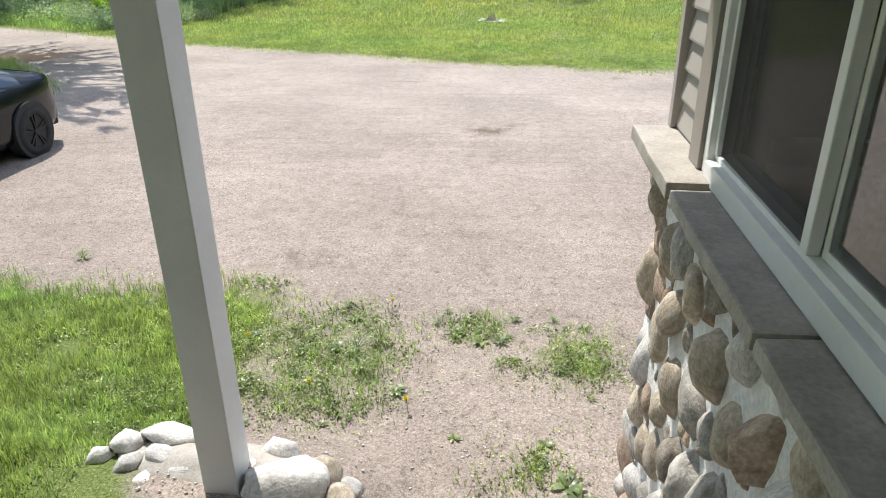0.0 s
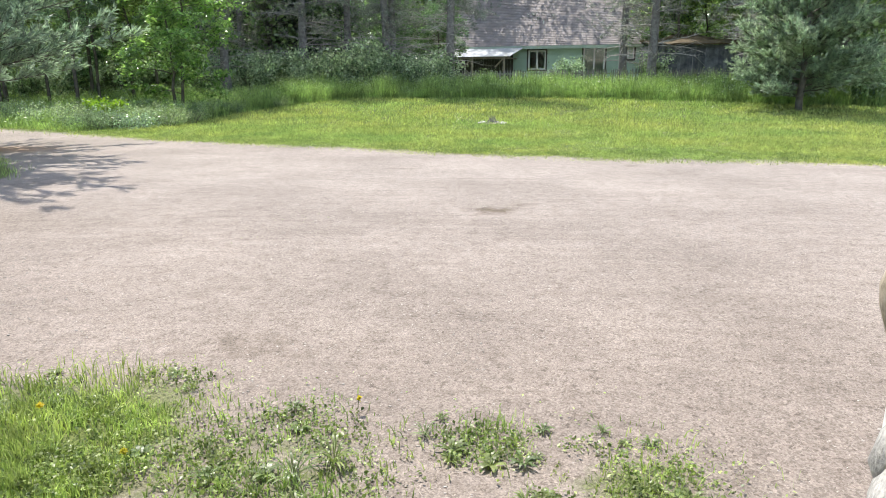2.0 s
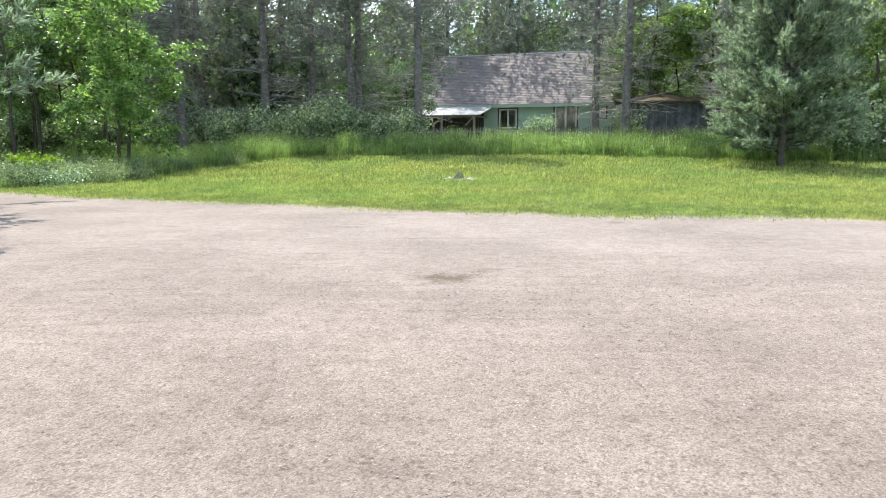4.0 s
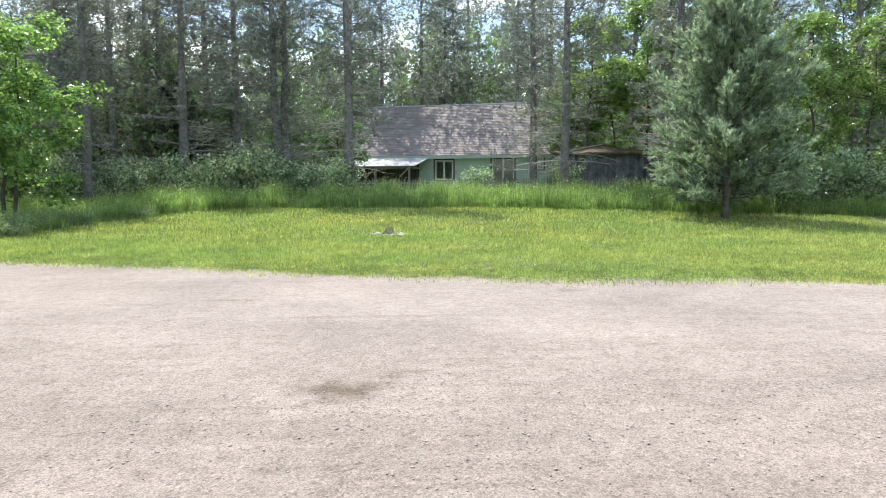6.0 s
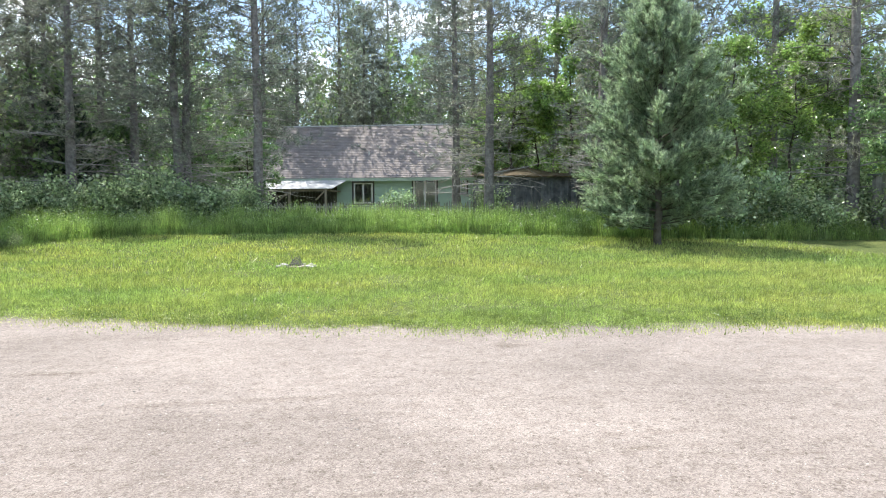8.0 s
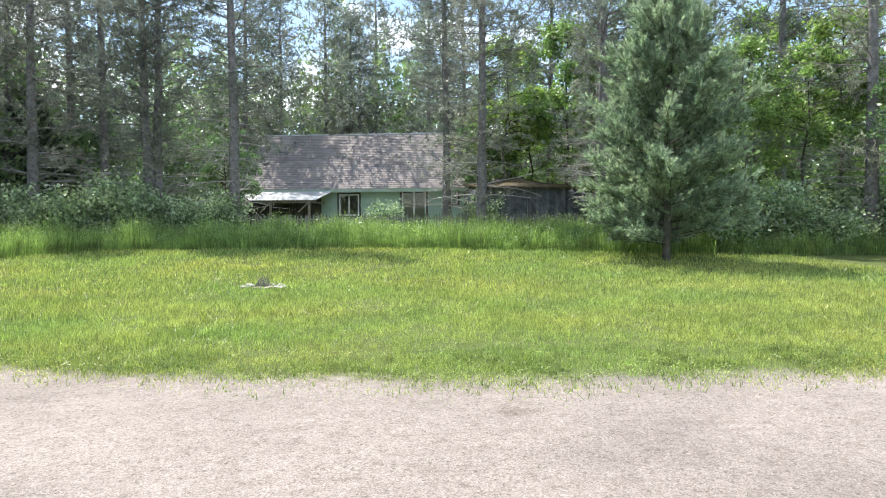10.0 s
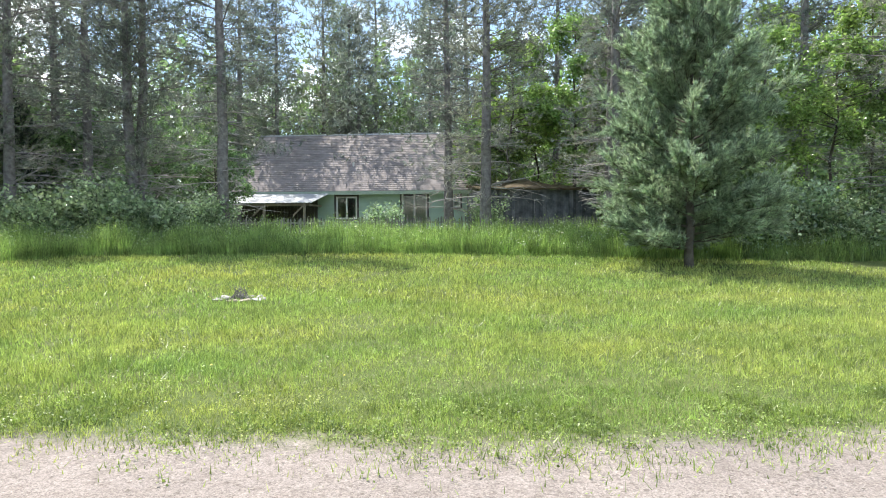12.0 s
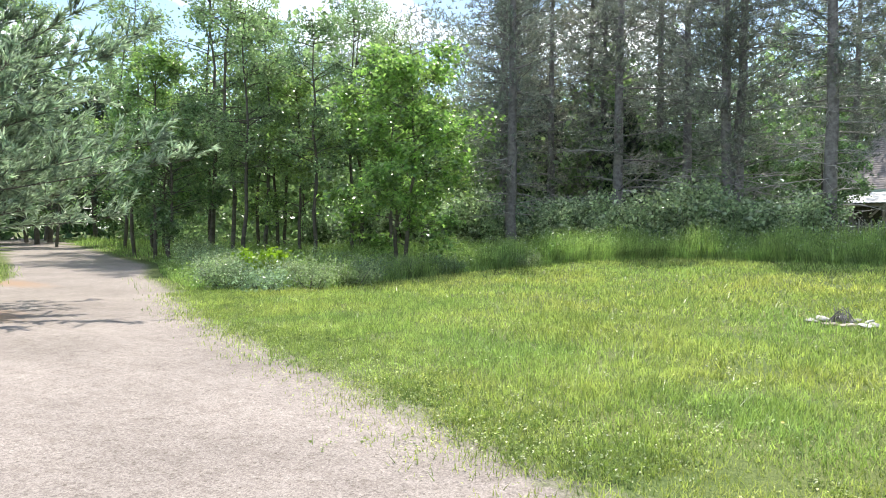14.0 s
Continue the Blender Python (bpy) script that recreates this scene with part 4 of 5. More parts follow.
def bm_roof(y0, x0, x1):
    bm = bmesh.new()
    t = 3.55 / 4.6
    prof = [(y0 - 0.5, 3.75 - 0.5 * t + 0.12), (y0 + 4.6, 7.3 + 0.12), (y0 + 9.7, 3.75 - 0.5 * t + 0.12), (y0 + 9.7, 3.75 - 0.5 * t), (y0 + 4.6, 7.3), (y0 - 0.5, 3.75 - 0.5 * t)]
    a = [bm.verts.new((x0, y, z)) for y, z in prof]
    b = [bm.verts.new((x1, y, z)) for y, z in prof]
    for i in range(6):
        j = (i + 1) % 6
        bm.faces.new((a[i], a[j], b[j], b[i]))
    bm.faces.new((a[0], a[5], a[4], a[1]))
    bm.faces.new((a[1], a[4], a[3], a[2]))
    bm.faces.new((b[1], b[4], b[5], b[0]))
    bm.faces.new((b[2], b[3], b[4], b[1]))
    bmesh.ops.recalc_face_normals(bm, faces=bm.faces)
    return bm


def tube_bm(radius, depth, at):
    bm = bmesh.new()
    bmesh.ops.create_cone(bm, cap_ends=True, segments=16, radius1=radius, radius2=radius, depth=depth, matrix=Matrix.Translation(at))
    return bm


# window trim colour, which also paints the shade under the awning
M_DARKTRIM_SHADE = plain("dark window trim and awning shade", (0.06, 0.055, 0.05), (0.09, 0.085, 0.08), 3, 40, 0.6, 0, 0.1, 0.002)
M_GREENTRIM = plain("pale green trim", (0.42, 0.53, 0.44), (0.48, 0.58, 0.49), 3, 40, 0.55, 0, 0.1, 0.002)
build_green_house()


def build_shed():
    s = empty("shed", "old dark board shed with a littered flat roof", "shed")
    r = random.Random(3)
    y0, x0, x1 = 46.0, 7.85, 13.9
    x = x0
    while x < x1 - 0.05:
        w = r.uniform(0.14, 0.2)
        part("board", box(x, min(x + w - 0.008, x1), y0, y0 + 0.025 + r.uniform(0, 0.012), 0.75, 3.30 + r.uniform(-0.03, 0.02)), M_DARKWOOD, s)
        x += w
    part("inner_wall", box(x0 + 0.02, x1 - 0.02, y0 + 0.04, y0 + 0.08, 0.7, 3.25), M_DARKWOOD, s)
    part("side_wall", box(x0 + 0.02, x0 + 0.06, y0 + 0.081, y0 + 4, 0.7, 3.25), M_DARKWOOD, s)
    part("side_wall", box(x1 - 0.06, x1 - 0.02, y0 + 0.081, y0 + 4, 0.7, 3.25), M_DARKWOOD, s)
    part("back_wall", box(x0 + 0.02, x1 - 0.02, y0 + 4.001, y0 + 4.04, 0.7, 3.25), M_DARKWOOD, s)
    bm = bmesh.new()
    bmesh.ops.create_grid(bm, x_segments=30, y_segments=20, size=1)
    for v in bm.verts:
        v.co = Vector(((x0 + x1) / 2 + v.co.x * 3.0, y0 + 2 + v.co.y * 2.4, 3.36 + 0.35 * (v.co.y + 1) / 2 + 0.10 * noise.noise(v.co * 5) + 0.3 * math.exp(-(v.co.x * 2) ** 2) * max(0, v.co.y + 0.6)))
    geo = bmesh.ops.extrude_face_region(bm, geom=bm.faces[:])
    for v in [g for g in geo["geom"] if isinstance(g, bmesh.types.BMVert)]:
        v.co.z -= 0.08
    bmesh.ops.recalc_face_normals(bm, faces=bm.faces)
    part("shed_roof", bm, M_LITTER, s)


M_LITTER = plain("roof litter", (0.10, 0.075, 0.045), (0.19, 0.15, 0.09), 3, 25, 0.95, 0, 0.8, 0.03)
build_shed()


def build_fence():
    f = empty("picket_fence", "low grey wooden picket fence overgrown with grass", "fence")
    r = random.Random(9)
    me = bpy.data.meshes.new("picket")
    bm = bmesh.new()
    w, t, hgt = 0.075, 0.02, 1.05
    q = [(-w / 2, 0), (w / 2, 0), (w / 2, hgt - 0.07), (0, hgt), (-w / 2, hgt - 0.07)]
    a = [bm.verts.new((x, 0, z)) for x, z in q]
    b = [bm.verts.new((x, t, z)) for x, z in q]
    bm.faces.new(a)
    bm.faces.new(b[::-1])
    for i in range(5):
        j = (i + 1) % 5
        bm.faces.new((a[i], b[i], b[j], a[j]))
    bmesh.ops.recalc_face_normals(bm, faces=bm.faces)
    bm.to_mesh(me)
    bm.free()
    me.materials.append(M_FENCE)
    x = -6.0
    while x < 14.0:
        ob = new("picket", me)
        ob.parent = f
        ob.matrix_basis = pose(x, 43.5, float(height(x, 43.5)) - 0.02 + r.uniform(-0.06, 0.04), r.gauss(0, 1.5), r.gauss(0, 2), r.gauss(0, 3))
        x += r.uniform(0.13, 0.17)
    for z in (0.3, 0.75):
        g = float(height(0, 43.5))
        part("rail", box(-6.1, 14.1, 43.522, 43.56, g + z, g + z + 0.07), M_FENCE, f)


build_fence()


# ---- trees ----
def plant_wood():
    r = np.random.default_rng(21)
    label = "tall thin pine with bare grey lower branches"
    protos = []
    for i, (seed, tall, live, twin) in enumerate(((1, 19, 6.0, False), (2, 21, 7.5, False), (3, 18, 5.0, True))):
        w, d, f = red_pine(seed, tall, live, 0.27, twin, 1.05)
        protos.append(tree_thing("pine_tree", label if not twin else "tall twin-stemmed pine with bare grey lower branches", "pine tree", w, f, M_BARK, M_NEEDLE, d))
    places = [(6.9, 40.2, 0, 1.0), (6.1, 44.8, 1, 0.9), (-3.85, 41.6, 1, 1.0), (-7.85, 42.4, 2, 1.0), (-13.0, 43.6, 0, 1.05), (-16.3, 39.6, 1, 0.95), (-17.4, 45.0, 0, 0.9), (-20.5, 45.0, 1, 1.0), (-16.4, 47.5, 2, 0.9),
              (12.2, 39.4, 0, 1.0), (21.5, 40.5, 1, 1.0), (13.6, 43.5, 0, 0.9), (20.5, 33.5, 0, 1.0), (18.0, 44.0, 1, 1.0), (-11.2, 47.5, 1, 1.0), (-0.5, 66.0, 0, 1.05), (3.5, 68.0, 1, 1.0), (-6.0, 60.0, 1, 1.0), (-14.5, 52, 0, 1.1), (-23, 50, 1, 1.0), (-26, 55, 0, 1.0), (10.5, 64, 1, 1.1), (15, 56, 0, 1.1), (1.5, 62, 2, 0.9), (7.5, 63, 0, 0.95), (-3.5, 61, 0, 0.9)]
    plant_all(protos, places, r)
    # hero pine on the lawn, and the one that hangs over the drive
    w, f = white_pine(4, 8.1, 2.85, 0.55, 3.0, 14, 0.030, 0.19)
    t = tree_thing("white_pine", "bushy blue-green young pine at the lawn's edge", "pine tree", w, f, M_BARK2, M_NEEDLE_BLUE, group="young pines")
    t.matrix_basis = put(10.95, 30.6, 40, 1.0)
    w, f = white_pine(5, 13.0, 5.2, 1.4, 2.4, 7, 0.045, 0.20)
    t = tree_thing("white_pine", "soft-needled pine hanging over the gravel drive", "pine tree", w, f, M_BARK2, M_NEEDLE_BLUE, group="young pines")
    t.matrix_basis = put(-14.1, 16.7, 10, 1.0)
    w, f = white_pine(6, 9.0, 2.3, 1.2, 0.3, 5, 0.05)
    sp = tree_thing("spruce_tree", "dark spruce standing in the shade of pines", "spruce tree", w, f, M_BARK2, M_SPRUCE, group="dark spruces")
    plant_all([sp], [(-19.8, 48.5, 0, 1.0), (-14.8, 47.8, 0, 0.8), (-60, 36, 0, 1.4), (-64, 38.5, 0, 1.5), (-67, 34.5, 0, 1.5), (-70, 45.0, 0, 1.6)], r)
    # bright maple at the corner of the lawn
    w, f = broadleaf(31, 7.8, 3.2, 0.6, 0.07, 0.17, 13000, 0.35, True, 2)
    t = tree_thing("maple_tree", "bright green young maple with layered drooping leaves", "maple tree", w, f, M_BARK2, M_MAPLE, group="maples")
    t.matrix_basis = put(-14.6, 30.6, 0, 1.0)
    # leafy trees
    protos = []
    for seed, tall, wide, clear, leaf, mat, lab in ((51, 10.5, 2.2, 2.6, 0.09, M_LEAF, "slender leafy tree with small light green leaves"), (52, 9.0, 2.6, 1.6, 0.12, M_LEAF_SUNLIT, "leafy young tree with green crown"), (53, 8.0, 2.8, 1.0, 0.13, M_LEAF_SHADED, "dense leafy tree in dark green toned for shade"), (54, 12.5, 2.6, 4.0, 0.09, M_LEAF, "tall slender leafy tree with thin crown")):
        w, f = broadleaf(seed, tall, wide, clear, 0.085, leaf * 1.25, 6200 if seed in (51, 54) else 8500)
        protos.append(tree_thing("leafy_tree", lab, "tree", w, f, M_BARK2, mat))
    places = [(-22.2, 29.5, 0, 1.0), (-19.6, 31.0, 0, 0.95), (-20.0, 33.5, 3, 0.9), (-24.5, 33, 1, 1.0), (-25.8, 28.4, 2, 0.85), (-31, 31.2, 2, 1.0), (-28, 36, 0, 1.0), (-35, 33.5, 1, 1.0), (-40, 36, 2, 1.1), (-24, 40, 3, 1.0), (-33, 41, 3, 1.1), (-18.5, 36, 1, 0.9), (-21.5, 37.8, 2, 0.9), (-46, 40, 1, 1.1), (-30, 46, 1, 1.3),
              (9.8, 52.5, 1, 0.95), (12.2, 51.5, 1, 1.0), (15.4, 46.2, 1, 1.2), (16.9, 36.2, 1, 0.95), (19.2, 35.4, 1, 0.9), (21.5, 36.5, 1, 1.1), (15.2, 41.0, 3, 1.0), (22.5, 32.0, 2, 1.0), (-8.5, 49.5, 2, 0.8), (-12.5, 50, 2, 0.85), (-5.4, 47.2, 2, 0.7), (-16, 49.5, 2, 0.95), (0, 72, 1, 1.3), (7, 70, 3, 1.2), (-9, 68, 1, 1.4), (-20, 60, 2, 1.5), (16, 66, 1, 1.5), (24, 46, 1, 1.4), (-30, 56, 2, 1.5), (-4, 64, 3, 1.0), (-19.0, 34.6, 1, 0.95), (-23.5, 31.5, 0, 1.05), (-21.5, 31.8, 1, 0.85), (-26.5, 33.5, 3, 1.0), (-29.5, 29.8, 1, 1.1), (-33, 30.8, 3, 1.1), (-37, 33.6, 2, 1.2), (-42, 34.5, 3, 1.2), (-50, 38.5, 2, 1.3), (-22, 35.5, 3, 1.0), (10.2, 49.0, 1, 1.25), (13.4, 48.2, 1, 1.35), (16.6, 49.0, 2, 1.5), (8.9, 50.8, 2, 0.9), (-63, 31.5, 3, 1.8), (-66, 37.5, 3, 1.9), (-73, 41.5, 3, 1.9), (-25.0, 31.0, 3, 1.15), (-27.5, 31.5, 0, 1.35), (-30.5, 33.5, 3, 1.2), (-52, 34.5, 2, 1.3)]
    plant_all(protos, places, r)
    # low bushes along the wood's edge
    protos = []
    for seed, tall, wide, leaf, mat, lab in ((71, 1.7, 1.1, 0.13, M_BUSH, "low bush with pale shiny leaves"), (72, 1.3, 1.0, 0.10, M_BUSH, "tangled low bush with shiny leaves"), (73, 2.1, 1.1, 0.12, M_BUSH, "tall undergrowth bush with glossy leaves")):
        w, f = bush(seed, tall, wide, leaf * 1.1, 1900)
        protos.append(tree_thing("bush", lab, "bush", w, f, M_BARK2, mat, group="bushes under the trees"))
    places = []
    for i in range(40):
        x = -26 + i * 0.55 + r.uniform(-0.3, 0.3)
        places.append((x, 41.4 + r.uniform(-1.4, 1.6) - 3.5 * step(-14, -24, x), int(r.integers(0, 3)), r.uniform(1.0, 1.5)))
    for i in range(26):
        x = 12.2 + i * 0.45 + r.uniform(-0.3, 0.3)
        places.append((x, 33.0 + r.uniform(-0.5, 2.5), int(r.integers(0, 3)), r.uniform(0.95, 1.4)))
    places += [(2.9, 45.5, 0, 1.05), (2.2, 46.0, 1, 0.7), (7.6, 43.0, 2, 1.0)]
    plant_all(protos, places, r)


plant_wood()


def build_board_shed():
    # small grey shed at the far corner of the lawn
    s = empty("board_shed", "small shed of grey weathered upright boards", "shed")
    r = random.Random(17)
    x0, x1, y0, y1 = 20.95, 22.65, 31.4, 32.9
    z = float(height(20.5, 32))
    x = x0
    while x < x1 - 0.02:
        w = r.uniform(0.13, 0.19)
        for y in (y0, y1):
            part("board", box(x, min(x + w - 0.006, x1), y, y + 0.025, z - 0.1, z + 2.45 + r.uniform(-0.04, 0.03)), M_GREYBOARD, s)
        x += w
    y = y0 + 0.03
    while y < y1 - 0.03:
        w = r.uniform(0.13, 0.19)
        for x in (x0, x1 - 0.025):
            part("board", box(x, x + 0.025, y, min(y + w - 0.006, y1 - 0.004), z - 0.1, z + 2.45 + r.uniform(-0.04, 0.03)), M_GREYBOARD, s)
        y += w
    part("shed_roof", box(x0 - 0.12, x1 + 0.12, y0 - 0.15, y1 + 0.15, z + 2.48, z + 2.54, 0.01), M_DARKWOOD, s)


M_GREYBOARD = plain("silvery weathered boards", (0.22, 0.21, 0.195), (0.40, 0.385, 0.36), 3, 35, 0.85, 0, 0.5, 0.005, 0.2)
build_board_shed()


# ---- far woods that close the place ----
def far_woods():
    r = np.random.default_rng(90)
    sets, dark = [], []

    def stand(n, xf, yf, top, size, gaps=-0.12):
        u, v = r.uniform(0, 1, n), r.uniform(0, 1, n)
        x, y = xf(u, v), yf(u, v)
        crest = top * (0.72 + 0.28 * np.sin(x * 0.55 + 1.3 * np.sin(y * 0.4)) * np.sin(x * 0.23 + 2) + 0.18 * np.sin(x * 1.9)) * (1 - 0.5 * np.exp(-((x - 16 - 0.25 * (y - 70)) / 4.0) ** 2))
        z = height(x, y) + crest * r.uniform(0, 1, n) ** 0.85
        P = np.stack([x, y, z], 1)
        clump = np.floor(P / 1.1)
        keep = np.array([noise.noise(Vector(c) * 0.9) for c in clump]) > gaps
        P = P[keep]
        return leaves(P, np.full(len(P), size), r, 0.4)

    sets.append(stand(130000, lambda u, v: -75 + 130 * u, lambda u, v: 64 + 12 * v, 18.0, 0.36, -0.22))
    sets.append(stand(16000, lambda u, v: 24 + 8 * v, lambda u, v: 14 + 52 * u, 12, 0.42))
    # stands in the dark list carry forest shade in their leaf colour
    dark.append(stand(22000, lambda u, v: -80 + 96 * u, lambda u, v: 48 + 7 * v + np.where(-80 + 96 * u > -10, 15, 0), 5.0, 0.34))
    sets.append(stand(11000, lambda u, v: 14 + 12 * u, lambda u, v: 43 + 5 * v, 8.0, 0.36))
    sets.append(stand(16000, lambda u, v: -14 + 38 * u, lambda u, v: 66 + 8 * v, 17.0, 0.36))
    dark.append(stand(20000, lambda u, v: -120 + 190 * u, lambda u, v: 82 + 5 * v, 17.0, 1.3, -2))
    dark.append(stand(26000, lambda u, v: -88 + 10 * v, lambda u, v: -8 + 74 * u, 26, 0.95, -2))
    sets.append(stand(20000, lambda u, v: -70 + 44 * u, lambda u, v: np.interp(-70 + 44 * u, NEAR_X, NEAR_Y) - 3 - 6 * v, 19, 0.45))
    sets.append(stand(24000, lambda u, v: -75 + 50 * u, lambda u, v: np.interp(-75 + 50 * u, FAR_X, FAR_Y) + 6 + 9 * v, 15, 0.42))
    sets.append(stand(26000, lambda u, v: -40 + 26 * u, lambda u, v: 44 + 8 * v, 9.5, 0.36))
    needles = []
    for n, x0, x1, y0, y1, z0, z1 in ((34000, -62, 26, 54, 63, 5.5, 19), (9000, -62, -12, 51, 57, 8, 18), (7000, 14, 34, 40, 50, 6, 17)):
        P = np.stack([r.uniform(x0, x1, n), r.uniform(y0, y1, n), r.uniform(z0, z1, n)], 1)
        k = np.array([noise.noise((p[0] * 0.33, p[1] * 0.33, p[2] * 0.55)) + 0.5 * noise.noise((p[0] * 0.9, p[1] * 0.9, p[2] * 1.6)) for p in P]) > 0.02
        needles.append(tufts(P[k], np.repeat([[0.0, 0.0, 0.5]], k.sum(), 0), 5, 0.42, 0.085, 0.8, r))
    ob = link_mesh("far_pine_crowns", tri_mesh("far_pine_crowns", *join(needles)), M_NEEDLE)
    tagged(ob, "thin grey-green crowns of pines deeper in the wood", "woods", kind="stuff")
    ob = link_mesh("far_woods", tri_mesh("far_woods", *join(sets)), M_LEAF)
    tagged(ob, "dense green woods closing the view behind the yard", "woods", kind="stuff")
    ob = link_mesh("undergrowth", tri_mesh("undergrowth", *join(dark)), M_LEAF_SHADED)
    tagged(ob, "undergrowth deep in the woods, shade put into its colour", "undergrowth", kind="stuff")


far_woods()


# ---- grass ----
LEFT_Y = [21, 23.4, 25, 30, 34, 36.2]
LEFT_X = [-16, -13.4, -12.1, -11.6, -10.2, -7.5]
EDGE_X = [-8, 4, 9, 12, 16, 30]
EDGE_Y = [36.2, 35.8, 34.0, 32.6, 31.8, 31.0]


def mown(x, y):
    return (x > np.interp(y, LEFT_Y, LEFT_X)) & (y < np.interp(x, EDGE_X, EDGE_Y))


def on_ground(x, y, sink=0.01):
    return np.stack([x, y, height(x, y) - sink], 1)


def scatter(n, x0, x1, y0, y1, r):
    return r.uniform(x0, x1, n), r.uniform(y0, y1, n)


def build_lawn():
    r = np.random.default_rng(3)
    sets = []
    for y0, y1, density, L, W in ((15.0, 18.0, 2700, 0.085, 0.009), (18.0, 21.0, 1500, 0.10, 0.013), (21, 25, 700, 0.12, 0.019), (25, 30, 320, 0.135, 0.028), (30, 36.2, 220, 0.14, 0.036)):
        x, y = scatter(int(density * 30 * (y1 - y0)), -14, 16, y0, y1, r)
        clump = np.array([noise.noise((a * 1.3, b * 1.3, 2.0)) + 0.7 * noise.noise((a * 4.5, b * 4.5, 7.0)) for a, b in zip(x, y)])
        k = (r.random(len(x)) < turf_at(x, y) ** 1.3 * (0.8 + 0.75 * clump)) & mown(x, y)
        x, y, c = x[k], y[k], clump[k]
        rim = step(0.2, 2.2, y - np.interp(x, FAR_X, FAR_Y))
        sets.append(blades(on_ground(x, y), L * (0.7 + 0.3 * rim) * r.uniform(0.55, 1.25, len(x)) * (1 + 0.25 * c), W * r.uniform(0.7, 1.3, len(x)), 0.6, r))
    # clover and broad leaves mixed into the thin turf along the gravel
    for y0, y1, n, size in ((15.5, 18.5, 60000, 0.022), (18.5, 22.5, 36000, 0.028), (22.5, 36, 30000, 0.045)):
        x, y = scatter(n, -14, 16, y0, y1, r)
        patch = np.array([noise.noise((a * 0.9, b * 0.9, 12.0)) + 0.6 * noise.noise((a * 3.1, b * 3.1, 17.0)) for a, b in zip(x, y)])
        k = (patch + r.normal(0, 0.12, n) > 0.02) & (r.random(n) < turf_at(x, y)) & mown(x, y)
        P = on_ground(x[k], y[k], 0) + np.stack([np.zeros(k.sum()), np.zeros(k.sum()), r.uniform(0.01, 0.05, k.sum())], 1)
        sets.append(leaves(P, np.full(k.sum(), size), r, 1.6))
    ob = link_mesh("lawn_grass", tri_mesh("lawn_grass", *join(sets)), M_GRASS)
    tagged(ob, "short sunlit lawn grass, thinner along the gravel", "grass", kind="stuff")
    # low broad-leaved weeds that hold the ragged rim of the gravel
    sets = []
    n = 9000
    x = r.uniform(-15, 12, n)
    d = r.normal(0.75, 0.42, n)
    y = np.interp(x, FAR_X, FAR_Y) + d
    k = np.array([noise.noise((a * 1.1, b * 1.1, 31.0)) + 0.4 * noise.noise((a * 4.0, b * 4.0, 13.0)) for a, b in zip(x, y)]) > 0.02
    x, y = x[k], y[k]
    P = np.repeat(on_ground(x, y, 0), 9, 0)
    P = P + np.stack([r.normal(0, 0.05, len(P)), r.normal(0, 0.05, len(P)), r.uniform(0.006, 0.04, len(P))], 1)
    sets.append(leaves(P, np.full(len(P), 0.026), r, 0.9))
    sets.append(blades(P[::3] - [0, 0, 0.02], 0.09 * r.uniform(0.5, 1.3, len(P[::3])), 0.008 * r.uniform(0.7, 1.3, len(P[::3])), 0.5, r))
    ob = link_mesh("rim_weeds", tri_mesh("rim_weeds", *join(sets)), M_CLOVER)
    tagged(ob, "low broad-leaved weeds along the edge of the gravel", "weeds", kind="stuff")
    # the grass beside the house and the island by the drive
    sets = []
    for x0, x1, y0, y1, n, L, W in ((-7.2, 1.2, 1.8, 5.6, 175000, 0.085, 0.0065), (-4.2, -2.2, 7.6, 10.6, 1200, 0.03, 0.006), (-16, -9, 10.8, 17.2, 16000, 0.13, 0.012), (-30, -14, 14, 24, 12000, 0.16, 0.02)):
        x, y = scatter(n, x0, x1, y0, y1, r)
        clump = np.array([noise.noise((a * 2.6, b * 2.6, 5.0)) + 0.6 * noise.noise((a * 8, b * 8, 1.0)) for a, b in zip(x, y)])
        k = (r.random(n) < np.clip(turf_at(x, y) ** 1.6 * (0.75 + 1.0 * clump), 0, 1)) & ~((x > -2.15) & (x < -0.8) & (y > 2.3) & (y < 2.85))
        x, y, c = x[k], y[k], clump[k]
        sets.append(blades(on_ground(x, y), L * r.uniform(0.5, 1.4, len(x)) * (1 + 0.4 * c) * np.where((x > -2.3) & (y < 6), 0.65, 1.0), W * r.uniform(0.7, 1.3, len(x)), 0.55, r, x0 == -7.2))
    x, y = scatter(70000, -7.2, 1.2, 2.9, 5.7, r)
    patch = np.array([noise.noise((a * 3.0, b * 3.0, 21.0)) + 0.5 * noise.noise((a * 9.0, b * 9.0, 3.0)) for a, b in zip(x, y)])
    k = (patch + r.normal(0, 0.1, len(x)) > 0.0) & (r.random(len(x)) < 0.7 * turf_at(x, y))
    P = on_ground(x[k], y[k], 0) + np.stack([np.zeros(k.sum()), np.zeros(k.sum()), r.uniform(0.005, 0.035, k.sum())], 1)
    sets.append(leaves(P, np.full(k.sum(), 0.02), r, 1.2))
    n = 9000
    x, y = scatter(n, -2.5, 1.1, 2.9, 5.6, r)
    patch = np.array([noise.noise((a * 2.4, b * 2.4, 41.0)) + 0.5 * noise.noise((a * 7.0, b * 7.0, 8.0)) for a, b in zip(x, y)])
    k = (patch + r.normal(0, 0.1, n) > 0.05) & (r.random(n) < 1.3 * turf_at(x, y) - 0.2)
    P = np.repeat(on_ground(x[k], y[k], 0), 9, 0)
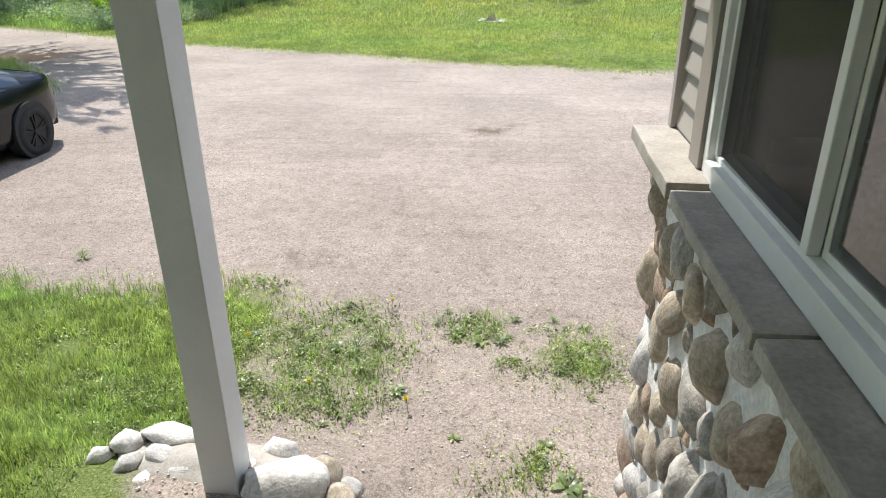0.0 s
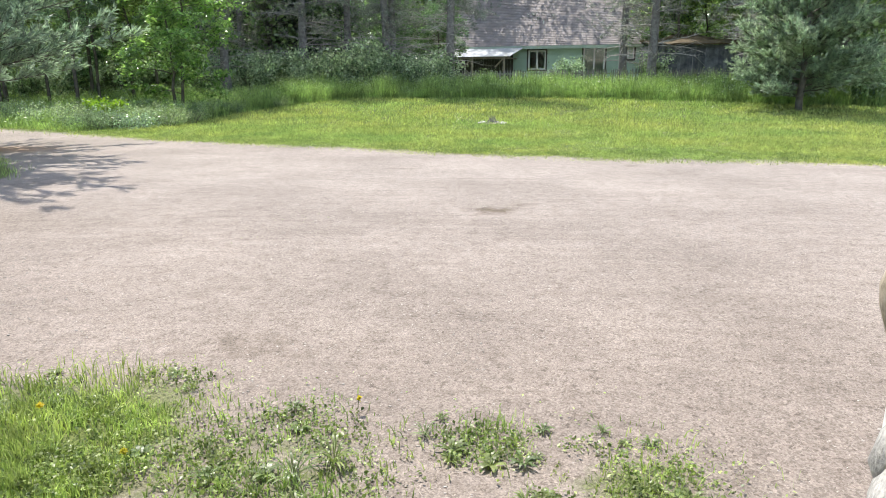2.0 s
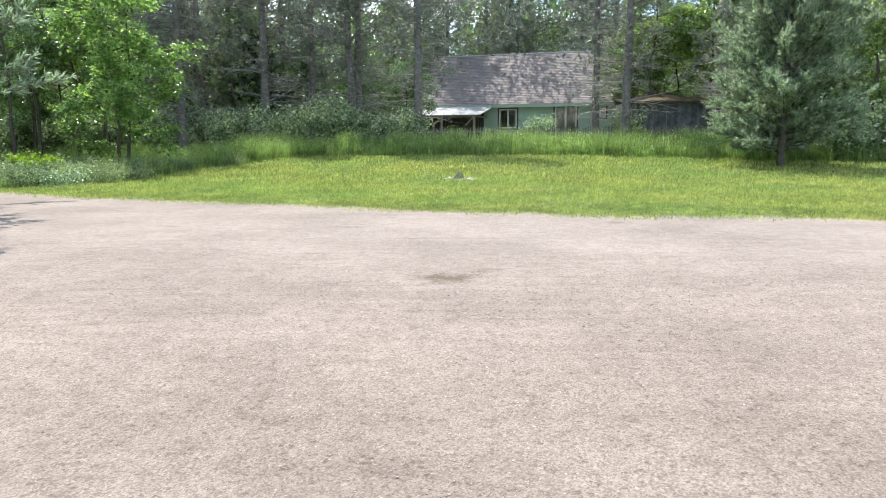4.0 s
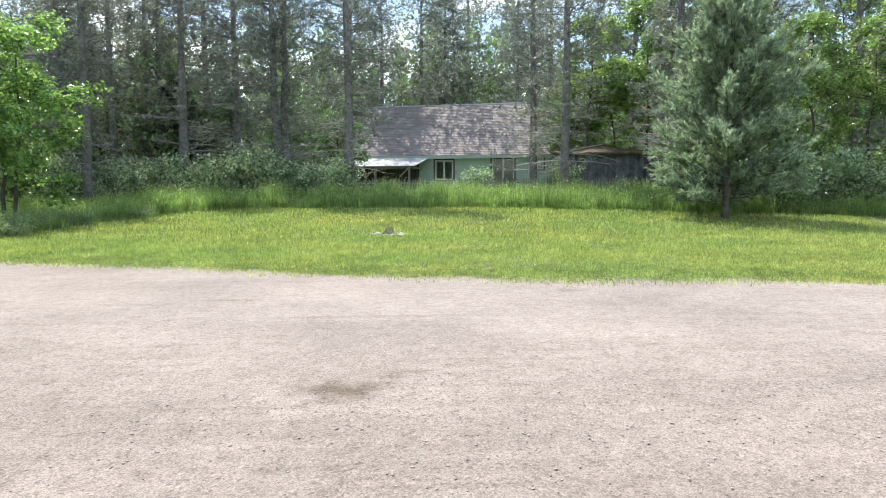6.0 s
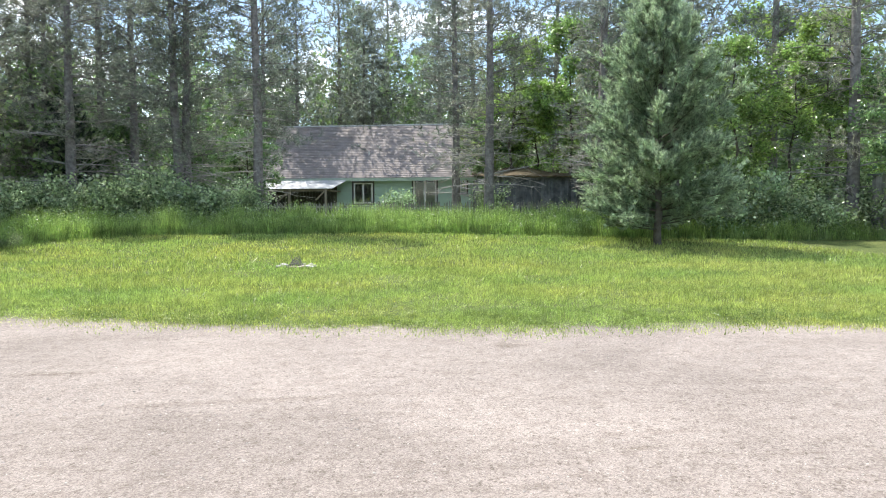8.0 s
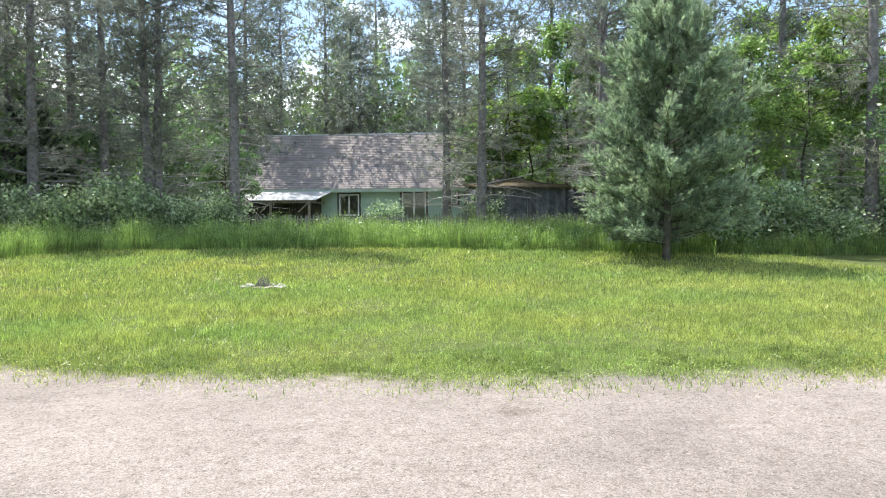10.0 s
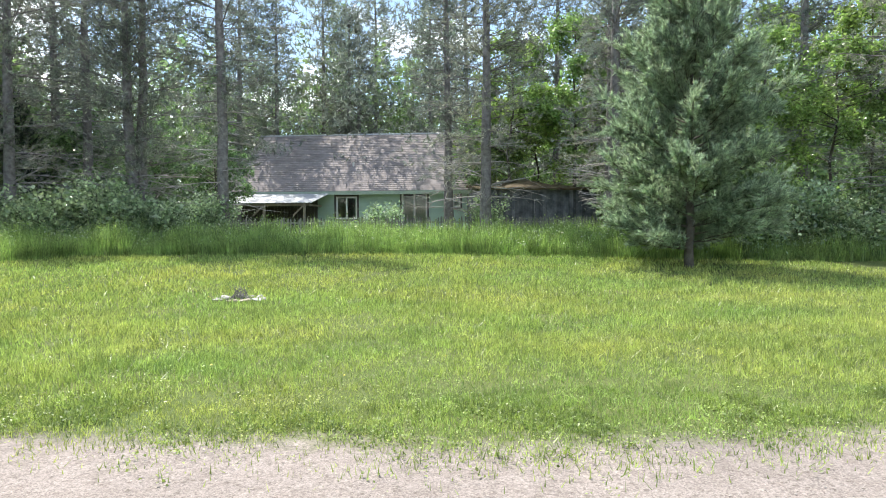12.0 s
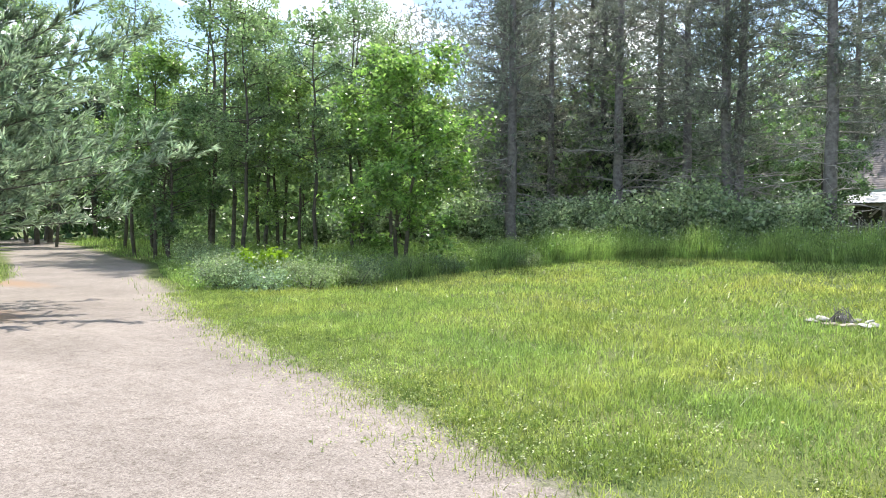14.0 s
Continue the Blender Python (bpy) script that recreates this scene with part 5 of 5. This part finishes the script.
    P = P + np.stack([r.normal(0, 0.028, len(P)), r.normal(0, 0.028, len(P)), r.uniform(0.006, 0.045, len(P))], 1)
    yard = link_mesh("yard_weeds", tri_mesh("yard_weeds", *leaves(P, np.full(len(P), 0.023), r, 0.6)), M_WEED)
    tagged(yard, "mats of low leafy weeds in the bare gravel", "weeds", kind="stuff")
    ob = link_mesh("yard_grass", tri_mesh("yard_grass", *join(sets)), M_GRASS)
    tagged(ob, "patchy yard grass running out into gravel", "grass", kind="stuff")


def build_meadow():
    r = np.random.default_rng(4)
    sets, heads = [], []
    for n, x0, x1, y0, y1, L, W in ((120000, -12, 24, 31.0, 38.6, 0.88, 0.026), (22000, -12, 24, 38.6, 43, 0.85, 0.04), (80000, -28, -9, 22.5, 38, 0.62, 0.024), (14000, -72, -26, 26, 44, 0.55, 0.05)):
        x, y = scatter(n, x0, x1, y0, y1, r)
        clump = np.array([noise.noise((a * 0.8, b * 0.8, 4.0)) for a, b in zip(x, y)])
        rim = y - np.interp(x, FAR_X, FAR_Y)
        k = ~mown(x, y) & (rim > 0.7)
        x, y, c, rim = x[k], y[k], clump[k], rim[k]
        tall = L * r.uniform(0.4, 1.2, len(x)) * (1 + 0.8 * c) * (0.45 + 0.55 * step(0.5, 3.0, rim))
        sets.append(blades(on_ground(x, y, 0.03), tall, W * r.uniform(0.6, 1.2, len(x)), 0.32, r))
        leafy = r.random(len(x)) < 0.26
        sets.append(leaves(on_ground(x[leafy], y[leafy], 0) + np.stack([np.zeros(leafy.sum()), np.zeros(leafy.sum()), tall[leafy] * r.uniform(0.3, 0.95, leafy.sum())], 1), np.full(leafy.sum(), 0.085), r, 0.6))
        h = r.random(len(x)) < (0.06 if x0 > -15 else 0.012)
        heads.append(leaves(on_ground(x[h], y[h], -1) + np.stack([np.zeros(h.sum()), np.zeros(h.sum()), tall[h] * 1.0 - 1], 1), np.full(h.sum(), 0.065), r, 2.0))
    ob = link_mesh("meadow_grass", tri_mesh("meadow_grass", *join(sets)), M_TALL)
    tagged(ob, "knee-high unmown grass along the wood's edge", "grass", kind="stuff")
    ob = link_mesh("meadow_flowers", tri_mesh("meadow_flowers", *join(heads)), M_PETAL)
    tagged(ob, "scattered small white flower heads in tall grass", "flowers", kind="stuff")
    # yellow flowers in the lawn
    x, y = scatter(11000, -12, 6, 18, 35, r)
    w = np.exp(-((x + 5.5) / 4.0) ** 2 - ((y - 29.5) / 3.0) ** 2) + 0.015
    k = (r.random(len(x)) < w * 0.9) & mown(x, y) & (turf_at(x, y) > 0.9)
    V, T = leaves(on_ground(x[k], y[k], -0.10), np.full(k.sum(), 0.03), r, 2.5)
    ob = link_mesh("lawn_flowers", tri_mesh("lawn_flowers", V, T), M_YELLOW)
    tagged(ob, "drift of tiny yellow flowers in the lawn", "flowers", kind="stuff")


build_lawn()
build_meadow()


def build_pebbles():
    r = np.random.default_rng(8)
    n = 19000
    x, y = r.uniform(-6, 6, n), 2.4 + 13 * r.random(n) ** 1.6
    k = (turf_at(x, y) < 0.6) & ~((x > 0.5) & (y < 2.95)) & ~((x > -0.9) & (x < 0.45) & (y < 2.2))
    x, y = x[k], y[k]
    n = len(x)
    s = np.clip(r.lognormal(-5.15, 0.45, n), 0.003, 0.012)
    octa = np.array([[1, 0, 0], [-1, 0, 0], [0, 1, 0], [0, -1, 0], [0, 0, 0.4], [0, 0, -0.5]], dtype=float)
    faces = np.array([[0, 2, 4], [2, 1, 4], [1, 3, 4], [3, 0, 4], [2, 0, 5], [1, 2, 5], [3, 1, 5], [0, 3, 5]])
    a = r.uniform(0, 6.3, n)
    O = octa[None] * s[:, None, None] * r.uniform(0.6, 1.3, (n, 6, 1))
    V = np.stack([O[..., 0] * np.cos(a)[:, None] - O[..., 1] * np.sin(a)[:, None], O[..., 0] * np.sin(a)[:, None] + O[..., 1] * np.cos(a)[:, None], O[..., 2]], -1) + on_ground(x, y, 0.0)[:, None]
    T = (faces[None] + (np.arange(n) * 6)[:, None, None]).reshape(-1, 3)
    ob = link_mesh("loose_gravel", tri_mesh("loose_gravel", V.reshape(-1, 3), T), M_PEBBLE)
    tagged(ob, "loose pale pebbles lying on the drive", "gravel", kind="stuff")


build_pebbles()


# ---- weeds, road-side plants, fire ring ----
def weed(seed, n, L, W, rise):
    r = np.random.default_rng(seed)
    sets = []
    for i in range(n):
        a = r.uniform(0, 2 * np.pi)
        l = L * r.uniform(0.6, 1.2)
        d = np.array([math.cos(a), math.sin(a), 0])
        s = np.array([-d[1], d[0], 0])
        up = np.array([0, 0, 1.0])
        k = rise * r.uniform(0.4, 1.3)
        rows = []
        for f, w in ((0.0, 0.15), (0.3, 0.7), (0.6, 1.0), (0.85, 0.6)):
            c = d * l * f + up * l * k * math.sin(f * 2.2)
            rows.append((c - s * W * w / 2 + up * 0.004, c + s * W * w / 2 + up * 0.004))
        tip = d * l + up * l * k * math.sin(2.2) * 0.9
        rows[0] = (np.zeros(3), np.array([0, 0, 0.004]))
        V = np.array([p for q in rows for p in q] + [tip])
        T = np.array([[0, 1, 3], [0, 3, 2], [2, 3, 5], [2, 5, 4], [4, 5, 7], [4, 7, 6], [6, 7, 8]])
        sets.append((V, T))
    V, T = join(sets)
    T = np.where(T % 9 < 2, T % 9, T)
    return V, T


def plant_weeds():
    r = np.random.default_rng(12)
    protos = []
    for seed, n, L, W, rise in ((1, 18, 0.09, 0.018, 0.45), (2, 13, 0.075, 0.028, 0.3), (3, 30, 0.085, 0.007, 0.7)):
        top = tagged(link_mesh("weed", tri_mesh("weed", *weed(seed, n, L, W, rise)), M_WEED, smooth=True), "low leafy weed growing through the gravel", "weed", "weeds in the gravel")
        protos.append(top)
    places = [(-4.05, 5.55, 2, 1.2), (-0.55, 4.65, 2, 0.9), (-0.4, 4.5, 0, 1.0), (-0.2, 4.4, 1, 1.0), (-0.05, 4.42, 0, 0.9), (0.05, 4.75, 0, 0.7), (-0.95, 4.35, 2, 1.5), (-1.1, 4.2, 2, 1.5), (-1.0, 3.95, 2, 1.3), (0.35, 2.95, 1, 1.3), (0.42, 2.85, 0, 1.2), (0.2, 3.15, 0, 0.8), (-0.3, 3.3, 1, 0.6)]
    for i in range(90):
        x, y = r.uniform(-3.2, 0.9), r.uniform(3.2, 5.3)
        if 0.1 < turf_at(x, y) < 0.97:
            places.append((x, y, int(r.integers(0, 3)), r.uniform(0.45, 1.0)))
    plant_all(protos, places, r)
    dand = empty("dandelion", "yellow dandelion flower on a short stalk", "flower", "dandelions")
    rr = np.random.default_rng(2)
    link_mesh("stalk", tri_mesh("stalk", *tube([(0, 0, -0.01), (0.005, 0, 0.05), (0.012, 0.004, 0.10)], [0.002, 0.002, 0.002], 4)), M_WEED, dand)
    P = np.repeat(np.array([[0.012, 0.004, 0.10]]), 40, 0)
    link_mesh("flower", tri_mesh("flower", *leaves(P, np.full(40, 0.022), rr, 0.9)), M_YELLOW, dand)
    plant_all([dand], [(-0.62, 3.55, 0, 1.0), (-1.9, 4.2, 0, 1.0), (-0.95, 4.85, 0, 0.9), (-2.6, 4.6, 0, 1.0), (-1.3, 3.7, 0, 0.9)], r)


plant_weeds()


def plant_roadside():
    r = np.random.default_rng(33)
    protos = []
    for seed, tall, wide, leaf, n, mat, lab in ((81, 0.75, 0.75, 0.055, 2200, M_SAGE, "clump of grey-green roadside weeds"), (82, 0.6, 0.9, 0.06, 2200, M_BUSH, "low dark roadside bush"), (83, 0.9, 0.5, 0.05, 1600, M_SAGE, "upright pale roadside weeds")):
        w, f = bush(seed, tall, wide, leaf, n)
        protos.append(tree_thing("roadside_weed", lab, "weeds", w, f, M_BARK2, mat, group="weeds by the drive"))
    places = [(-12.9, 23.6, 1, 1.1), (-13.7, 23.4, 0, 1.0), (-14.6, 23.6, 0, 1.1), (-12.2, 24.6, 0, 1.0), (-13.2, 24.8, 2, 1.0), (-12.0, 25.8, 0, 0.95), (-12.6, 27.0, 0, 1.0), (-12.4, 28.4, 2, 0.9), (-13.6, 26.2, 1, 1.0), (-11.9, 29.8, 0, 0.8), (-14.3, 25.2, 0, 1.1), (-15.6, 24.6, 0, 1.1), (-16.4, 25.6, 0, 1.1), (-17.6, 25.4, 1, 1.2), (-18.8, 26.2, 0, 1.2), (-20.2, 26.6, 0, 1.2), (-21.6, 27.6, 1, 1.3), (-23.4, 28.4, 0, 1.3), (-25.2, 29.6, 1, 1.3), (-12.9, 30.4, 0, 0.9), (-13.8, 28.0, 0, 1.0), (-10.8, 32.2, 0, 0.7), (-14.8, 27.2, 2, 1.1), (-28, 31, 0, 1.4), (-31, 32.5, 1, 1.4)]
    plant_all(protos, places, r)
    fern = []
    rr = np.random.default_rng(6)
    for i in range(26):
        a = rr.uniform(0, 6.3)
        B = bough((0, 0, 0), (math.cos(a) * 0.5, math.sin(a) * 0.5, 1), rr.uniform(0.8, 1.15), 0.25, rr, 6)
        fern.append(leaves(np.repeat(B[2:], 16, 0) + rr.normal(0, 0.06, (64, 3)), np.full(64, 0.10), rr, 0.5, 0.1))
    ob = link_mesh("bright_fern", tri_mesh("bright_fern", *join(fern)), M_FERN)
    tagged(ob, "bright yellow-green leafy clump among the weeds", "fern")
    ob.matrix_basis = put(-14.7, 25.0, 0, 1.15)


plant_roadside()


def build_fire_ring():
    r = random.Random(14)
    cx, cy = -1.0, 25.95
    z = float(height(cx, cy))
    ring = empty("fire_ring", "flat pale stones round a heap of dry sticks", "fire pit")
    for i in range(10):
        a = i / 10 * 2 * math.pi + r.uniform(-0.1, 0.1)
        ob = new("stone", STONES[r.choice((0, 3, 5, 4, 10))])
        ob.parent = ring
        ob.matrix_basis = pose(cx + 0.44 * math.cos(a), cy + 0.38 * math.sin(a), z + 0.045, r.gauss(0, 8), r.gauss(0, 8), r.uniform(0, 360)) @ Matrix.Diagonal((r.uniform(0.10, 0.17), r.uniform(0.07, 0.11), r.uniform(0.03, 0.05), 1))
    heap = empty("stick_heap", "small heap of grey dry sticks", "sticks")
    rr = np.random.default_rng(15)
    for i in range(30):
        a = rr.uniform(0, 6.3)
        L = rr.uniform(0.35, 0.8)
        base = np.array([cx + 0.24 * math.cos(a) * rr.uniform(0.5, 1), cy + 0.22 * math.sin(a) * rr.uniform(0.5, 1), z + 0.02])
        tip = np.array([cx + rr.normal(0, 0.08), cy + rr.normal(0, 0.08), z + rr.uniform(0.10, 0.30)])
        P = np.array([base, (base + tip) / 2 + rr.normal(0, 0.03, 3), tip])
        link_mesh("stick", tri_mesh("stick", *tube(P, [0.010, 0.008, 0.004], 5)), M_BARK, heap)


build_fire_ring()


# ---- the parked car ----
def car_paint():
    m, n, l, p = shader("black car paint")
    c = ramp_node(n, l, noise_node(n, l, 900, 2).outputs["Fac"], [(0.4, (0.004, 0.005, 0.006)), (0.6, (0.008, 0.009, 0.012))])
    l.new(c, p.inputs["Base Color"])
    p.inputs["Roughness"].default_value = 0.2
    p.inputs["Metallic"].default_value = 0.0
    p.inputs["Coat Weight"].default_value = 0.3
    p.inputs["Coat Roughness"].default_value = 0.03
    p.inputs["Specular IOR Level"].default_value = 0.25
    return m


def build_car():
    paint = car_paint()
    rubber = plain("tyre rubber", (0.012, 0.012, 0.012), (0.022, 0.022, 0.022), 8, 90, 0.8, 0, 0.3, 0.003)
    rimmat = plain("dark alloy", (0.03, 0.03, 0.033), (0.05, 0.05, 0.055), 5, 60, 0.35, 0.8, 0.05, 0.001)
    tint = plain("tinted car glass", (0.008, 0.010, 0.012), (0.012, 0.014, 0.016), 3, 30, 0.05, 0, 0, 0, 0, 1.0)
    red = plain("red lamp lens", (0.22, 0.008, 0.008), (0.30, 0.012, 0.012), 6, 50, 0.15, 0, 0, 0, 0, 1.0)
    dull = plain("black plastic", (0.015, 0.015, 0.015), (0.025, 0.025, 0.025), 6, 80, 0.7, 0, 0.2, 0.002)
    car = empty("parked_car", "black fastback sedan parked on the gravel", "car")
    # stations: distance from the tail, half width, sill, belt, roof, roof half width
    st = [(0.00, 0.70, 0.42, 0.92, 0.95, 0.60), (0.10, 0.80, 0.30, 0.98, 1.02, 0.66), (0.35, 0.87, 0.26, 0.99, 1.08, 0.66), (0.8, 0.91, 0.24, 0.97, 1.20, 0.62), (1.3, 0.925, 0.22, 0.95, 1.33, 0.60), (1.9, 0.925, 0.21, 0.93, 1.42, 0.60), (2.4, 0.92, 0.21, 0.91, 1.44, 0.60), (2.9, 0.92, 0.21, 0.90, 1.36, 0.60), (3.3, 0.92, 0.22, 0.89, 1.17, 0.62), (3.7, 0.91, 0.23, 0.86, 0.96, 0.70), (4.2, 0.88, 0.25, 0.78, 0.84, 0.68), (4.55, 0.78, 0.28, 0.68, 0.73, 0.60), (4.70, 0.62, 0.36, 0.60, 0.63, 0.5)]
    bm, gl = bmesh.new(), bmesh.new()
    rows = []
    for s, w, sill, belt, top, rw in st:
        half = [(w * 0.90, sill), (w * 0.985, sill + 0.12), (w, sill + (belt - sill) * 0.55), (w * 0.985, belt - 0.10), (w * 0.94, belt), ((w * 0.94 + rw * 1.04) / 2, belt + (top - belt) * 0.55), (rw, belt + (top - belt) * 0.93), (rw * 0.6, top), (0, top + 0.012)]
        full = [(-a, z) for a, z in half[:-1]] + [half[-1]] + [(a, z) for a, z in half[:-1][::-1]]
        rows.append([(a, s, z) for a, z in full])
    n = len(rows[0])
    V = [[bm.verts.new(c) for c in row] for row in rows]
    G = [[gl.verts.new((c[0] * 1.012, c[1], c[2] + 0.004)) for c in row] for row in rows]
    for i in range(len(rows) - 1):
        for j in range(n - 1):
            bm.faces.new((V[i][j], V[i + 1][j], V[i + 1][j + 1], V[i][j + 1]))
            side = j in (4, 5, n - 6, n - 7) and 3 <= i <= 8
            ends = 6 <= j <= n - 8 and (i in (1, 2, 3) or i in (7, 8))
            if side or ends:
                gl.faces.new((G[i][j], G[i + 1][j], G[i + 1][j + 1], G[i][j + 1]))
        bm.faces.new((V[i][n - 1], V[i + 1][n - 1], V[i + 1][0], V[i][0]))
    bm.faces.new(V[0][::-1])
    bm.faces.new(V[-1])
    gl.verts.index_update()
    bmesh.ops.delete(gl, geom=[v for v in gl.verts if not v.link_faces], context="VERTS")
    for b in (bm, gl):
        bmesh.ops.recalc_face_normals(b, faces=b.faces)
    bmesh.ops.subdivide_edges(bm, edges=bm.edges[:], cuts=1, smooth=0.6, use_grid_fill=True)
    body = part("body", bm, paint, car, smooth=True)
    part("windows", gl, tint, car, "dark tinted glass", smooth=True)
    for sx in (-1, 1):
        for s in (0.86, 3.75):
            arch = bmesh.new()
            bmesh.ops.create_cone(arch, cap_ends=True, segments=40, radius1=0.395, radius2=0.38, depth=0.2, matrix=pose(sx * 0.855, s, 0.36, 0, 90, 0))
            part("wheel_arch", arch, dull, car)
            tyre = bmesh.new()
            prof = [(0.20, -0.11), (0.31, -0.115), (0.335, -0.08), (0.345, 0), (0.335, 0.08), (0.31, 0.115), (0.235, 0.12), (0.225, 0.09)]
            ring = []
            for k in range(40):
                a = k / 40 * 2 * math.pi
                ring.append([tyre.verts.new((sx * (0.865 + q), s + rr * math.cos(a), 0.345 + rr * math.sin(a))) for rr, q in prof])
            for k in range(40):
                for q in range(len(prof) - 1):
                    tyre.faces.new((ring[k][q], ring[(k + 1) % 40][q], ring[(k + 1) % 40][q + 1], ring[k][q + 1]))
            bmesh.ops.recalc_face_normals(tyre, faces=tyre.faces)
            wheel = part("wheel", tyre, rubber, car, smooth=True)
            rim = bmesh.new()
            bmesh.ops.create_cone(rim, cap_ends=True, segments=32, radius1=0.22, radius2=0.22, depth=0.02, matrix=pose(sx * 0.90, s, 0.345, 0, 90, 0))
            part("wheel_back", rim, dull, wheel)
            sp = bmesh.new()
            for k in range(5):
                for d in (-9, 9):
                    a = k * 72 + d + 18
                    m = pose(sx * 0.965, s, 0.345, a, 0, 0)
                    bmesh.ops.create_cube(sp, size=1, matrix=m @ Matrix.Translation((0, 0.125, 0)) @ Matrix.Diagonal((0.022, 0.20, 0.024, 1)))
            bmesh.ops.create_cone(sp, cap_ends=True, segments=20, radius1=0.05, radius2=0.04, depth=0.04, matrix=pose(sx * 0.965, s, 0.345, 0, 90, 0))
            part("rim", sp, rimmat, wheel, "dark ten-spoke alloy rim")
    for sx in (-1, 1):
        part("tail_lamp", box(*sorted((sx * 0.30, sx * 0.62)), -0.02, 0.06, 0.80, 0.90, 0.02), red, car, "red tail lamp")
    part("bumper", box(-0.74, 0.74, -0.02, 0.16, 0.34, 0.56, 0.05), paint, car)
    part("diffuser", box(-0.70, 0.70, -0.03, 0.3, 0.24, 0.338, 0.02), dull, car)
    part("boot_lip", box(-0.62, 0.62, -0.03, 0.10, 0.955, 0.985, 0.012), paint, car)
    for sx in (-1, 1):
        part("mirror", box(*sorted((sx * 0.93, sx * 1.08)), 3.0, 3.12, 0.92, 1.05, 0.03), paint, car)
    # tail towards the drive, bonnet towards the house
    car.matrix_basis = pose(-7.62, 9.66, 0.0, 0, 0, 180)


build_car()


def build_cable():
    t = np.linspace(0, 1, 16)[:, None]
    P = np.array([-66, 26, 7.6]) * (1 - t) + np.array([-48, 52, 7.4]) * t
    P[:, 2] -= 3.0 * (t * (1 - t))[:, 0]
    for k in range(2):
        ob = link_mesh("overhead_cable", tri_mesh("overhead_cable", *tube(P + [0, 0, -0.7 * k], np.full(16, 0.03), 5)), M_WHITE)
        tagged(ob, "thin overhead cable crossing the far drive", "cable", "overhead cables")


build_cable()
